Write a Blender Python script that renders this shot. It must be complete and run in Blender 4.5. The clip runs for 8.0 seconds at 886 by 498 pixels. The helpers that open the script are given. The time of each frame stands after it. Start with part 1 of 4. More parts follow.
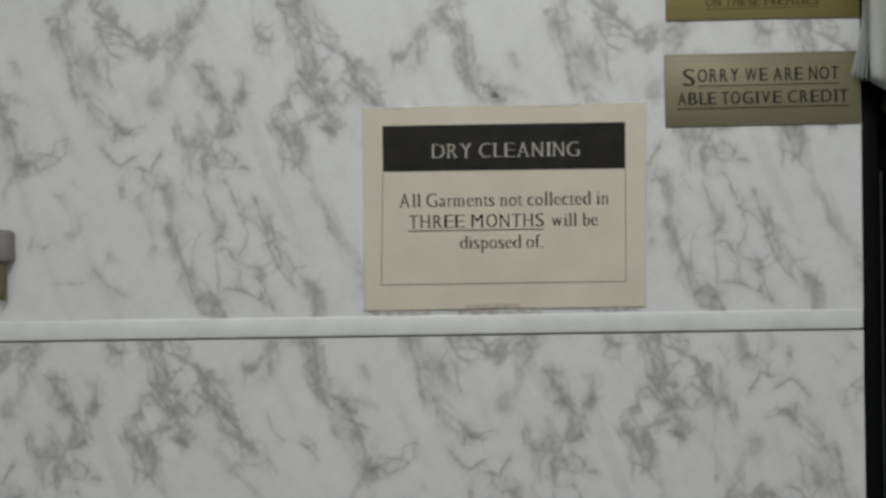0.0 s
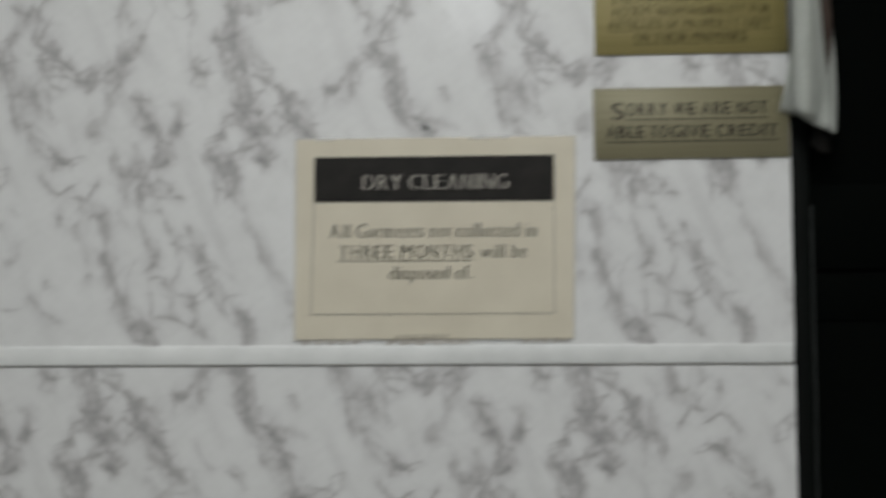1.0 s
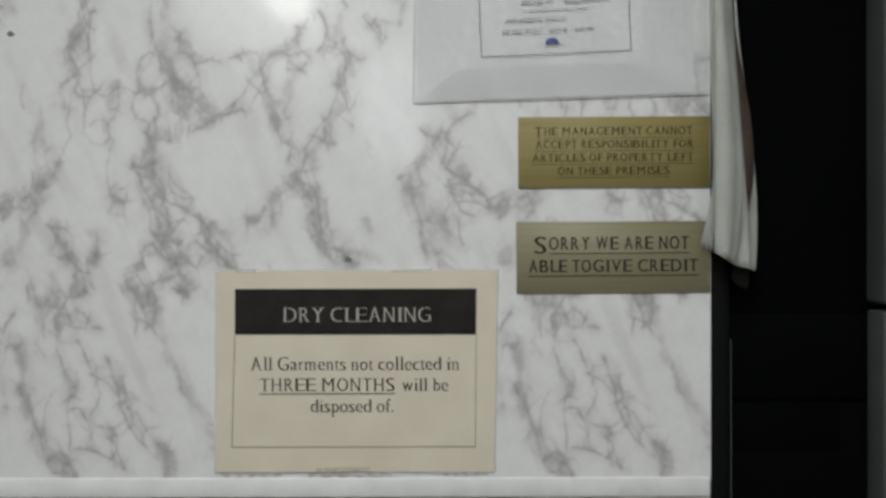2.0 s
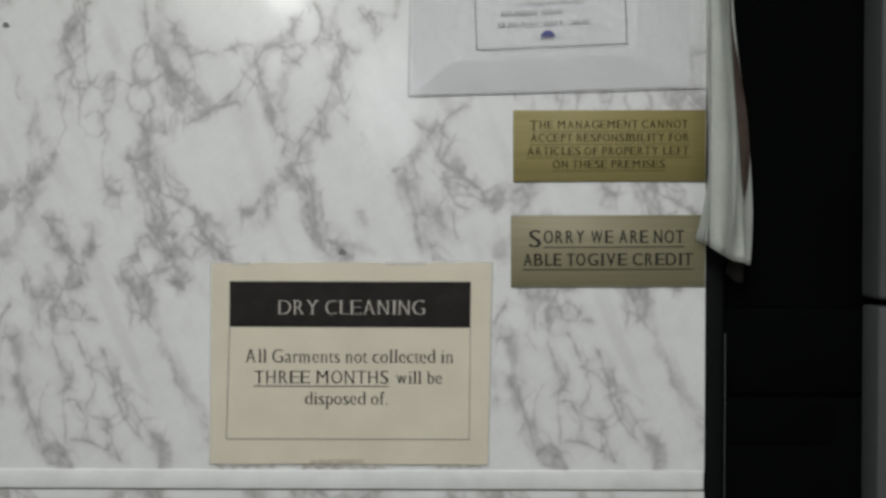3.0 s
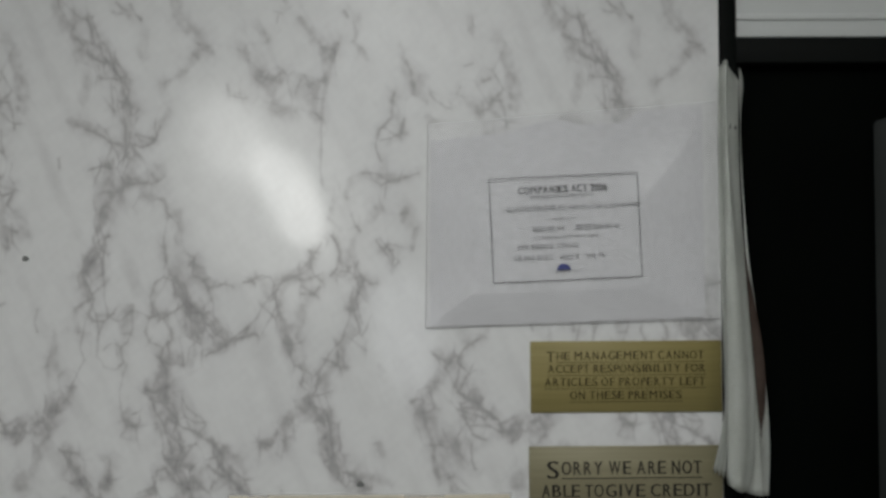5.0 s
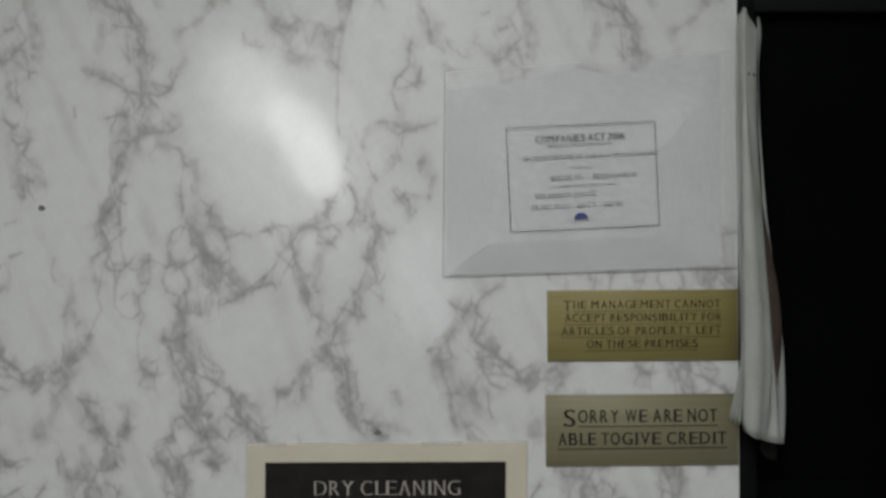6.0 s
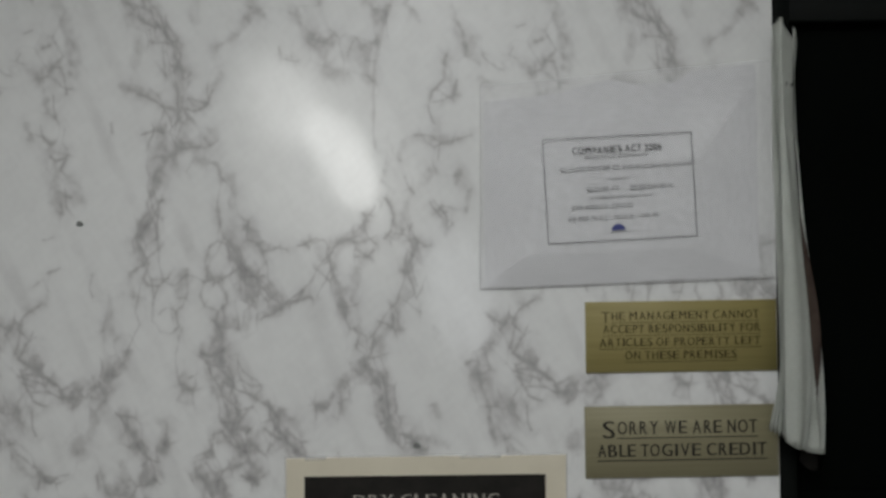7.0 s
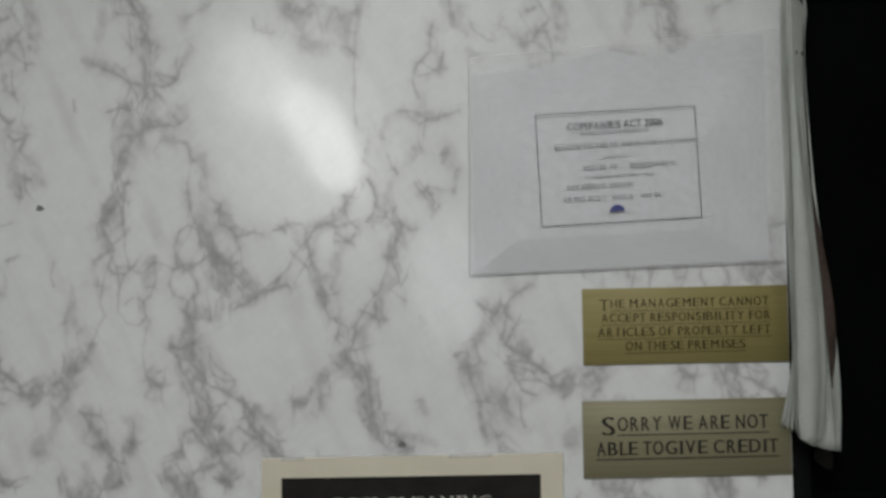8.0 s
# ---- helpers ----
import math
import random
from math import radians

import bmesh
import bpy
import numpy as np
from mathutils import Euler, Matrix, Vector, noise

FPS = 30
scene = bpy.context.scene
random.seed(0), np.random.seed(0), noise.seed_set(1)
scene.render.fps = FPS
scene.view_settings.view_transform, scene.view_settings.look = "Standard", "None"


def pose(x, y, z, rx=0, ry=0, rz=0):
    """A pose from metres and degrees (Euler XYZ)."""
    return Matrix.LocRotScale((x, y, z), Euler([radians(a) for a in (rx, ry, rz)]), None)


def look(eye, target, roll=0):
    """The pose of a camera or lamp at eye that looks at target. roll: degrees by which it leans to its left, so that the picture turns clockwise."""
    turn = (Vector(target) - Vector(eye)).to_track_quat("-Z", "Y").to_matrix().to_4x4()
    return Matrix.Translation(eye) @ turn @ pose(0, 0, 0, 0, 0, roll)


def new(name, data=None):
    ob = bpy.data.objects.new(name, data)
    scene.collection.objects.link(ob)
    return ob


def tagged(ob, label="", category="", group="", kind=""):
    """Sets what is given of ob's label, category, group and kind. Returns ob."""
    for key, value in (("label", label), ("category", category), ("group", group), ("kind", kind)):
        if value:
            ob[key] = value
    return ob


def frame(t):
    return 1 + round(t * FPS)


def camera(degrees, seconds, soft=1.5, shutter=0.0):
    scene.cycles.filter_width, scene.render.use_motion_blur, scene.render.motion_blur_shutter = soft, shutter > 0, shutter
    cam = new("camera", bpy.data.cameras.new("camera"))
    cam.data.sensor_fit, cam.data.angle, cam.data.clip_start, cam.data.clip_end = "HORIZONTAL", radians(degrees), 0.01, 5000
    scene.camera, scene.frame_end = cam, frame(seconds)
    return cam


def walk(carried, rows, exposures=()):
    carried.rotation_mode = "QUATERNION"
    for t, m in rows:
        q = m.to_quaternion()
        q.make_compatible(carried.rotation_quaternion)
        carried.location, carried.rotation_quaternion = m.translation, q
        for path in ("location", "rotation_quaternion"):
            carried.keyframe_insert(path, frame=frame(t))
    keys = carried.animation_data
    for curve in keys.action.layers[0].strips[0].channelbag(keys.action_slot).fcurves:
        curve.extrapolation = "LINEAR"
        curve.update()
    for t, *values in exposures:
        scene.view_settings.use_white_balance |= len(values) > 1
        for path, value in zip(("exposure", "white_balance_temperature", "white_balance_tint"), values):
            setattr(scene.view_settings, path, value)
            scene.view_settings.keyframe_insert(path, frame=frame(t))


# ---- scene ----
import functools

cam = camera(56, 8.0, soft=3.1, shutter=0.45)
PATH = [
    (0, (-0.159, -0.877, 1.336), (-0.172, 1.123, 1.323), -0.9),
    (0.5, (-0.16, -0.877, 1.337), (-0.178, 1.123, 1.319), -0.7),
    (1, (-0.064, -0.881, 1.331), (-0.123, 1.117, 1.401), -0.4),
    (1.2, (0.013, -0.873, 1.359), (-0.05, 1.123, 1.476), 0.1),
    (1.4, (-0.016, -0.88, 1.487), (-0.005, 1.12, 1.48), -0.3),
    (1.5, (-0.015, -0.88, 1.502), (-0.006, 1.12, 1.502), -0.3),
    (3, (0.003, -0.88, 1.506), (-0.007, 1.12, 1.48), 0.1),
    (3.5, (0.003, -0.878, 1.504), (-0.005, 1.122, 1.494), 0.1),
    (4, (-0.009, -0.883, 1.53), (-0.007, 1.116, 1.488), -0.2),
    (4.2, (0.0, -0.875, 1.634), (-0.01, 1.123, 1.551), -0.3),
    (4.3, (-0.01, -0.884, 1.654), (-0.008, 1.116, 1.671), -0.3),
    (4.5, (-0.011, -0.885, 1.72), (-0.011, 1.115, 1.747), -0.2),
    (4.7, (-0.014, -0.885, 1.719), (-0.013, 1.115, 1.767), -0.2),
    (5.8, (-0.036, -0.884, 1.701), (-0.039, 1.116, 1.739), -0.2),
    (6, (-0.04, -0.884, 1.681), (-0.035, 1.116, 1.69), -0.2),
    (6.5, (-0.047, -0.883, 1.682), (-0.053, 1.117, 1.702), -0.4),
    (7, (-0.075, -0.884, 1.688), (-0.08, 1.115, 1.712), -0.7),
    (7.2, (-0.078, -0.883, 1.684), (-0.084, 1.116, 1.721), -0.8),
    (7.4, (-0.059, -0.828, 1.686), (-0.077, 1.172, 1.705), -0.8),
    (8, (-0.061, -0.824, 1.666), (-0.068, 1.176, 1.706), -1.0),
]
walk(cam, [(t, look(eye, target, roll)) for t, eye, target, roll in PATH],
     exposures=[(0, -0.36), (1.0, -0.34), (1.5, -0.2), (3.5, -0.2), (4.0, -0.2), (4.5, -0.56), (4.8, -0.62), (5.8, -0.6), (6.5, -0.6), (7.0, -0.65), (7.5, -0.55), (8.0, -0.53)])

# ---- light ----
world = bpy.data.worlds.new("world")
scene.world = world
world.use_nodes = True
world.node_tree.nodes["Background"].inputs[0].default_value = (0.75, 0.85, 1.0, 1)
world.node_tree.nodes["Background"].inputs[1].default_value = 0.02


def area_lamp(name, m, sx, sy, watts, colour):
    data = bpy.data.lights.new(name, "AREA")
    data.shape, data.size, data.size_y, data.energy, data.color = "RECTANGLE", sx, sy, watts, colour
    ob = new(name, data)
    ob.matrix_world = m
    return ob


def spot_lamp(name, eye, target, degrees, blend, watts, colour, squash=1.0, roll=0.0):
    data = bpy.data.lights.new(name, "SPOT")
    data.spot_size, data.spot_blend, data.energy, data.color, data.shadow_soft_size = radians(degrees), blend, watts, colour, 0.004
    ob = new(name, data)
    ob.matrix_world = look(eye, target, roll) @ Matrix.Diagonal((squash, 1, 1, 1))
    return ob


TUBE = (0.985, 1.0, 0.99)
area_lamp("tube_light", pose(-0.12, -1.25, 2.388), 0.10, 1.2, 22, TUBE)
area_lamp("tube_light", pose(0.9, -2.6, 2.388), 0.10, 1.2, 22, TUBE)
area_lamp("tube_light", pose(-1.4, -2.8, 2.388), 0.10, 1.2, 22, TUBE)
# unseen spot lamps without fittings, added to draw the glare patches on the panel
GLARE_LAMPS_AT = (0.75, -2.9, 1.25)
spot_lamp("glint_light", GLARE_LAMPS_AT, (-0.180, 0, 1.792), 2.6, 0.9, 140, (1, 1, 0.98), 0.55, 28)
spot_lamp("glint_light", GLARE_LAMPS_AT, (-0.192, 0, 1.822), 1.5, 0.5, 45, (1, 1, 0.98), 0.8, 50)
spot_lamp("glint_light", GLARE_LAMPS_AT, (-0.228, 0, 1.838), 1.2, 0.7, 30, (1, 1, 0.98), 0.8, 0)
spot_lamp("glint_light", GLARE_LAMPS_AT, (-0.168, 0, 1.772), 1.3, 0.5, 60, (1, 1, 0.98), 0.7, 10)
spot_lamp("glint_light", GLARE_LAMPS_AT, (-0.243, 0, 1.855), 2.6, 1.0, 72, (1, 1, 0.98), 0.75, 28)
spot_lamp("glint_light", GLARE_LAMPS_AT, (-0.200, 0, 1.800), 6.0, 1.0, 85, (1, 1, 0.98), 0.7, 28)
spot_lamp("glint_light", GLARE_LAMPS_AT, (-0.060, 0, 1.650), 3.6, 1.0, 60, (0.9, 0.93, 1), 0.5, 8)


# ---- materials ----
def nodes_of(name):
    mat = bpy.data.materials.new(name)
    mat.use_nodes = True
    return mat, mat.node_tree.nodes, mat.node_tree.links, mat.node_tree.nodes["Principled BSDF"]


def plain(name, a, b, rough, scale=40.0, metal=0.0, bump=0.1, stretch=(1, 1, 1), fine=400.0, spec=0.5):
    """Two tones broken up by noise at two scales, with fine relief."""
    mat, n, l, p = nodes_of(name)
    where, scaled = n.new("ShaderNodeTexCoord"), n.new("ShaderNodeMapping")
    scaled.inputs["Scale"].default_value = stretch
    l.new(where.outputs["Object"], scaled.inputs["Vector"])
    broad, grain = n.new("ShaderNodeTexNoise"), n.new("ShaderNodeTexNoise")
    broad.inputs["Scale"].default_value, broad.inputs["Detail"].default_value = scale, 5
    grain.inputs["Scale"].default_value, grain.inputs["Detail"].default_value = fine, 3
    for t in (broad, grain):
        l.new(scaled.outputs["Vector"], t.inputs["Vector"])
    both = n.new("ShaderNodeMath")
    both.operation = "MULTIPLY_ADD"
    both.inputs[1].default_value = 0.35
    l.new(grain.outputs["Fac"], both.inputs[0])
    l.new(broad.outputs["Fac"], both.inputs[2])
    ramp = n.new("ShaderNodeValToRGB")
    ramp.color_ramp.elements[0].position, ramp.color_ramp.elements[0].color = 0.5, (*a, 1)
    ramp.color_ramp.elements[1].position, ramp.color_ramp.elements[1].color = 0.85, (*b, 1)
    l.new(both.outputs[0], ramp.inputs["Fac"])
    l.new(ramp.outputs["Color"], p.inputs["Base Color"])
    p.inputs["Roughness"].default_value, p.inputs["Metallic"].default_value = rough, metal
    p.inputs["Specular IOR Level"].default_value = spec
    relief = n.new("ShaderNodeBump")
    relief.inputs["Strength"].default_value, relief.inputs["Distance"].default_value = bump, 0.0006
    l.new(both.outputs[0], relief.inputs["Height"])
    l.new(relief.outputs["Normal"], p.inputs["Normal"])
    return mat


def marble_vinyl():
    """Printed marble: the veins come with the sheet, grain and faint yellowing on top."""
    mat, n, l, p = nodes_of("marble_vinyl")
    where = n.new("ShaderNodeTexCoord")
    printed = n.new("ShaderNodeAttribute")
    printed.attribute_name = "vein"
    fleck, cloud, skin = (n.new("ShaderNodeTexNoise") for _ in range(3))
    for t, s, d in ((fleck, 260, 4), (cloud, 14, 4), (skin, 55, 3)):
        t.inputs["Scale"].default_value, t.inputs["Detail"].default_value = s, d
        l.new(where.outputs["Object"], t.inputs["Vector"])
    broken = n.new("ShaderNodeMath")
    broken.operation = "MULTIPLY_ADD"
    l.new(fleck.outputs["Fac"], broken.inputs[0])
    broken.inputs[1].default_value = 0.6
    broken.inputs[2].default_value = 0.7
    ink = n.new("ShaderNodeMath")
    ink.operation = "MULTIPLY"
    l.new(printed.outputs["Fac"], ink.inputs[0])
    l.new(broken.outputs[0], ink.inputs[1])
    soft = n.new("ShaderNodeMath")
    soft.operation = "MULTIPLY_ADD"
    l.new(cloud.outputs["Fac"], soft.inputs[0])
    soft.inputs[1].default_value = 0.10
    l.new(ink.outputs[0], soft.inputs[2])
    ramp = n.new("ShaderNodeValToRGB")
    e = ramp.color_ramp.elements
    e[0].position, e[0].color = 0.03, (0.72, 0.725, 0.72, 1)
    e[1].position, e[1].color = 1.0, (0.25, 0.243, 0.241, 1)
    mid = e.new(0.45)
    mid.color = (0.425, 0.417, 0.415, 1)
    l.new(soft.outputs[0], ramp.inputs["Fac"])
    l.new(ramp.outputs["Color"], p.inputs["Base Color"])
    p.inputs["Roughness"].default_value = 0.42
    p.inputs["Specular IOR Level"].default_value = 0.4
    relief = n.new("ShaderNodeBump")
    relief.inputs["Strength"].default_value, relief.inputs["Distance"].default_value = 0.12, 0.0008
    l.new(skin.outputs["Fac"], relief.inputs["Height"])
    l.new(relief.outputs["Normal"], p.inputs["Normal"])
    return mat


def clear_plastic():
    mat, n, l, p = nodes_of("clear_plastic")
    p.inputs["Base Color"].default_value = (0.8, 0.8, 0.82, 1)
    p.inputs["Roughness"].default_value = 0.18
    see, mix, out = n.new("ShaderNodeBsdfTransparent"), n.new("ShaderNodeMixShader"), n["Material Output"]
    smear = n.new("ShaderNodeTexNoise")
    smear.inputs["Scale"].default_value = 30
    amount = n.new("ShaderNodeMapRange")
    amount.inputs["To Min"].default_value, amount.inputs["To Max"].default_value = 0.08, 0.3
    l.new(smear.outputs["Fac"], amount.inputs["Value"])
    l.new(amount.outputs["Result"], mix.inputs[0])
    l.new(see.outputs[0], mix.inputs[1])
    l.new(p.outputs[0], mix.inputs[2])
    l.new(mix.outputs[0], out.inputs["Surface"])
    return mat


MARBLE, CLEAR = marble_vinyl(), clear_plastic()
WHITE_TRIM = plain("white_trim", (0.66, 0.67, 0.66), (0.76, 0.77, 0.76), 0.4, 30)
BOARD = plain("chipboard", (0.30, 0.24, 0.17), (0.40, 0.33, 0.25), 0.8)
CREAM = plain("cream_card", (0.600, 0.552, 0.442), (0.652, 0.604, 0.488), 0.3, 18, bump=0.05)
BLACK_INK_AND_SHADE = plain("black_ink_and_shade", (0.009, 0.008, 0.007), (0.018, 0.016, 0.014), 0.55, spec=0.2)
GREY_INK = plain("grey_ink", (0.05, 0.05, 0.05), (0.09, 0.09, 0.09), 0.5)
PALE_INK = plain("pale_ink", (0.31, 0.31, 0.32), (0.41, 0.41, 0.42), 0.5)
WHITE_INK = plain("white_ink", (0.40, 0.37, 0.32), (0.48, 0.45, 0.40), 0.5)
BLUE_INK = plain("blue_ink", (0.03, 0.04, 0.16), (0.05, 0.06, 0.22), 0.5)
BRASS = plain("satin_brass", (0.225, 0.187, 0.066), (0.265, 0.222, 0.084), 0.6, 12, 0.08, 0.15, (0.3, 1, 14), 90)
BRASS_PALE = plain("pale_brass", (0.20, 0.180, 0.108), (0.24, 0.220, 0.135), 0.55, 12, 0.12, 0.15, (0.3, 1, 14), 90)
BROWN_INK = plain("brown_ink", (0.028, 0.021, 0.007), (0.048, 0.037, 0.012), 0.6, spec=0.15)
PAPER = plain("white_paper", (0.59, 0.59, 0.605), (0.65, 0.65, 0.665), 0.6, 14, bump=0.05)
SHEET = plain("hanging_paper", (0.58, 0.60, 0.56), (0.70, 0.72, 0.68), 0.55, 22, bump=0.1)
BLACK_STEEL = plain("black_steel", (0.0021, 0.0030, 0.0026), (0.0034, 0.0044, 0.0039), 0.55, 8, spec=0.10)
BLACK_DOOR = plain("black_door", (0.0007, 0.0012, 0.0009), (0.0014, 0.0021, 0.0017), 0.7, 8, spec=0.025)
GREY_METAL = plain("grey_metal", (0.056, 0.062, 0.060), (0.070, 0.076, 0.074), 0.5, 10, 0.0, spec=0.3)
PALE_METAL = plain("pale_metal", (0.58, 0.60, 0.59), (0.65, 0.67, 0.66), 0.35, 10)
BROWN_STRIP = plain("brown_strip", (0.09, 0.06, 0.048), (0.15, 0.108, 0.088), 0.6)
SEAM = plain("sleeve_edge_and_shade", (0.42, 0.415, 0.42), (0.54, 0.535, 0.54), 0.4)
MAUVE = plain("mauve_plastic", (0.19, 0.165, 0.165), (0.24, 0.21, 0.21), 0.45)
OLIVE = plain("worn_brass", (0.13, 0.12, 0.06), (0.2, 0.18, 0.10), 0.45, 60, 0.5)
GRIME = plain("grime", (0.40, 0.37, 0.335), (0.58, 0.56, 0.53), 0.7, 120)
OLD_TAPE = plain("old_tape", (0.40, 0.365, 0.285), (0.56, 0.52, 0.42), 0.4, 160)
DARK_SPOT = plain("dark_spot", (0.11, 0.115, 0.11), (0.17, 0.175, 0.17), 0.5)
PAINT = plain("wall_paint", (0.50, 0.50, 0.48), (0.58, 0.58, 0.56), 0.7, 6)
CEILING = plain("ceiling_paint", (0.70, 0.70, 0.68), (0.76, 0.76, 0.74), 0.8, 6)
TUBE_GLASS = plain("tube_glass", (0.8, 0.8, 0.8), (0.85, 0.85, 0.85), 0.3)
TUBE_GLASS.node_tree.nodes["Principled BSDF"].inputs["Emission Color"].default_value = (*TUBE, 1)
TUBE_GLASS.node_tree.nodes["Principled BSDF"].inputs["Emission Strength"].default_value = 4.0
LINO = plain("floor_lino", (0.16, 0.16, 0.15), (0.24, 0.24, 0.23), 0.5, 12)


# ---- building helpers ----
def thing(name, label, category, at=(0, 0, 0), group="", kind=""):
    ob = new(name)
    ob.location = at
    return tagged(ob, label, category, group, kind)


def part(name, bm, material, parent, label=""):
    mesh = bpy.data.meshes.new(name)
    bm.to_mesh(mesh)
    bm.free()
    mesh.materials.append(material)
    ob = new(name, mesh)
    if parent:
        ob.parent = parent
        ob.matrix_parent_inverse = Matrix.Translation(-Vector(parent.location)) if parent.type == "EMPTY" else Matrix()
    return tagged(ob, label)


def block(x0, x1, y0, y1, z0, z1, bevel=0.0, segments=2):
    bm = bmesh.new()
    bmesh.ops.create_cube(bm, size=1, matrix=Matrix.LocRotScale(((x0 + x1) / 2, (y0 + y1) / 2, (z0 + z1) / 2), None, (x1 - x0, y1 - y0, z1 - z0)))
    if bevel:
        bmesh.ops.bevel(bm, geom=bm.edges[:], offset=bevel, segments=segments, affect="EDGES", profile=0.5)
        for f in bm.faces:
            f.smooth = True
    return bm


def outline(points, y0, y1):
    """A flat plate of the given outline in x and z, between two depths."""
    bm = bmesh.new()
    front = [bm.verts.new((x, y0, z)) for x, z in points]
    back = [bm.verts.new((x, y1, z)) for x, z in points]
    bm.faces.new(front)
    bm.faces.new(back[::-1])
    for i in range(len(points)):
        j = (i + 1) % len(points)
        bm.faces.new((front[j], front[i], back[i], back[j]))
    bmesh.ops.recalc_face_normals(bm, faces=bm.faces[:])
    return bm


def turned(bm, degrees, x, z):
    """Turns a mesh in the plane of the wall about (x, z), anticlockwise as seen from the room."""
    bmesh.ops.transform(bm, matrix=Matrix.Translation((x, 0, z)) @ Matrix.Rotation(radians(-degrees), 4, "Y") @ Matrix.Translation((-x, 0, -z)), verts=bm.verts[:])
    return bm


# widths of a book face, in thousandths of the type size
CAPS = dict(zip("ABCDEFGHILMNOPRSTVWY", (722, 667, 667, 722, 611, 556, 722, 722, 333, 611, 889, 722, 722, 556, 667, 556, 611, 722, 944, 722)))
SMALLS = dict(zip("abcdefilmnoprstw", (444, 500, 444, 500, 444, 333, 278, 278, 778, 500, 500, 500, 333, 389, 278, 722)))
ADVANCE = {**CAPS, **SMALLS, " ": 250, ".": 250, "2": 500, "0": 500, "6": 500}


@functools.cache
def glyph(char, thin):
    """One built-in letter given book proportions: slabs at the ends of its stems, broad uprights, thin level strokes. Faces as lists of (x, y, layer)."""
    data = bpy.data.curves.new("print", "FONT")
    data.body, data.resolution_u, data.offset = char, 3, -0.014 - thin
    tmp = new("print", data)
    bpy.context.view_layer.update()
    mesh = bpy.data.meshes.new_from_object(tmp.evaluated_get(bpy.context.evaluated_depsgraph_get()))
    bpy.data.objects.remove(tmp)
    bm = bmesh.new()
    bm.from_mesh(mesh)
    bpy.data.meshes.remove(mesh)
    serif, slab, broad = 0.062, 0.026, 0.046
    slabs = []
    for e in bm.edges:
        a, b = e.verts[0].co, e.verts[1].co
        if e.is_boundary and abs(a.y - b.y) < 1e-3 and 0.015 < e.calc_length() < 0.14:
            lo, hi = min(a.x, b.x), max(a.x, b.x) + broad
            if a.y < 0.04 and char not in "GSCOt.e":
                slabs.append((lo - serif, hi + serif, a.y, a.y + slab))
            elif a.y > 0.6 and char not in "GSCO":
                slabs.append((lo - serif, hi + (serif if char.isupper() else 0), a.y - slab, a.y))
            elif 0.41 < a.y < 0.55 and char in "inmrpuw":
                slabs.append((lo - serif, hi, a.y - slab, a.y))
    if char in "ETLFZ":
        # the level arms end in short upright spurs
        right = max(v.co.x for v in bm.verts) + broad
        top = max(v.co.y for v in bm.verts)
        if char in "ETF":
            slabs.append((right - 0.018, right, top - 0.10, top))
        if char == "T":
            left = min(v.co.x for v in bm.verts)
            slabs.append((left, left + 0.018, top - 0.10, top))
        if char in "EL":
            slabs.append((right - 0.018, right, 0.0, 0.11))
    faces = []
    for f in bm.faces:
        faces.append([(v.co.x, v.co.y, 0.0) for v in f.verts])
        faces.append([(v.co.x + broad * 0.5, v.co.y, 0.5) for v in f.verts])
        faces.append([(v.co.x + broad, v.co.y, 1.0) for v in f.verts])
    faces += [[(xa, ya, 2.0), (xb, ya, 2.0), (xb, yb, 2.0), (xa, yb, 2.0)] for xa, xb, ya, yb in slabs]
    bm.free()
    xs = [p[0] for f in faces for p in f]
    low, span = min(xs), max(xs) - min(xs)
    ink = ADVANCE[char] / 1000 * (0.42 if char == "." else 0.87)
    return [[((x - low) / span * ink, y, z) for x, y, z in f] for f in faces]


def lettering(text, x0, x1, base, cap, y, material, parent, name="lettering", lean=0.0, thin=0.0):
    """One line of raised print: from x0 to x1 on a baseline, its capitals cap high, facing the room."""
    kz = cap / 0.676
    natural = sum(ADVANCE[c] for c in text) / 1000 - 0.05
    stretch = min(max((x1 - x0) / (natural * kz), 0.75), 1.12)
    spread = ((x1 - x0) - natural * kz * stretch) / (len(text) - 1) if len(text) > 1 else 0.0
    bm = bmesh.new()
    pen = x0
    for c in text:
        if c != " ":
            for f in glyph(c, thin):
                bm.faces.new([bm.verts.new((pen + px * kz * stretch, y - 0.00004 * pz, base + py * kz)) for px, py, pz in f])
        pen += ADVANCE[c] / 1000 * kz * stretch + spread
    if lean:
        turned(bm, lean, x0, base)
    return part(name, bm, material, parent)


# ---- room shell ----
part("floor", block(-2.2, 2.4, -5.0, 0.7, -0.1, 0.0), LINO, None)
part("ceiling", block(-2.2, 2.4, -5.0, 0.7, 2.45, 2.55), CEILING, None)
part("wall_north", block(-2.2, 2.4, 0.56, 0.7, 0, 2.45), PAINT, None)
part("wall_south", block(-2.2, 2.4, -5.1, -5.0, 0, 2.45), PAINT, None)
part("wall_west", block(-2.3, -2.2, -5.1, 0.7, 0, 2.45), PAINT, None)
part("wall_east", block(2.4, 2.5, -5.1, 0.7, 0, 2.45), PAINT, None)
part("partition", block(-2.2, 0.262, 0.02, 0.12, 0, 2.45), PAINT, None)
for s in ("floor", "ceiling", "wall_north", "wall_south", "wall_west", "wall_east", "partition"):
    tagged(bpy.data.objects[s], "plain painted " + s.split("_")[0] + " of the laundry shop", s.split("_")[0], "", "structure")

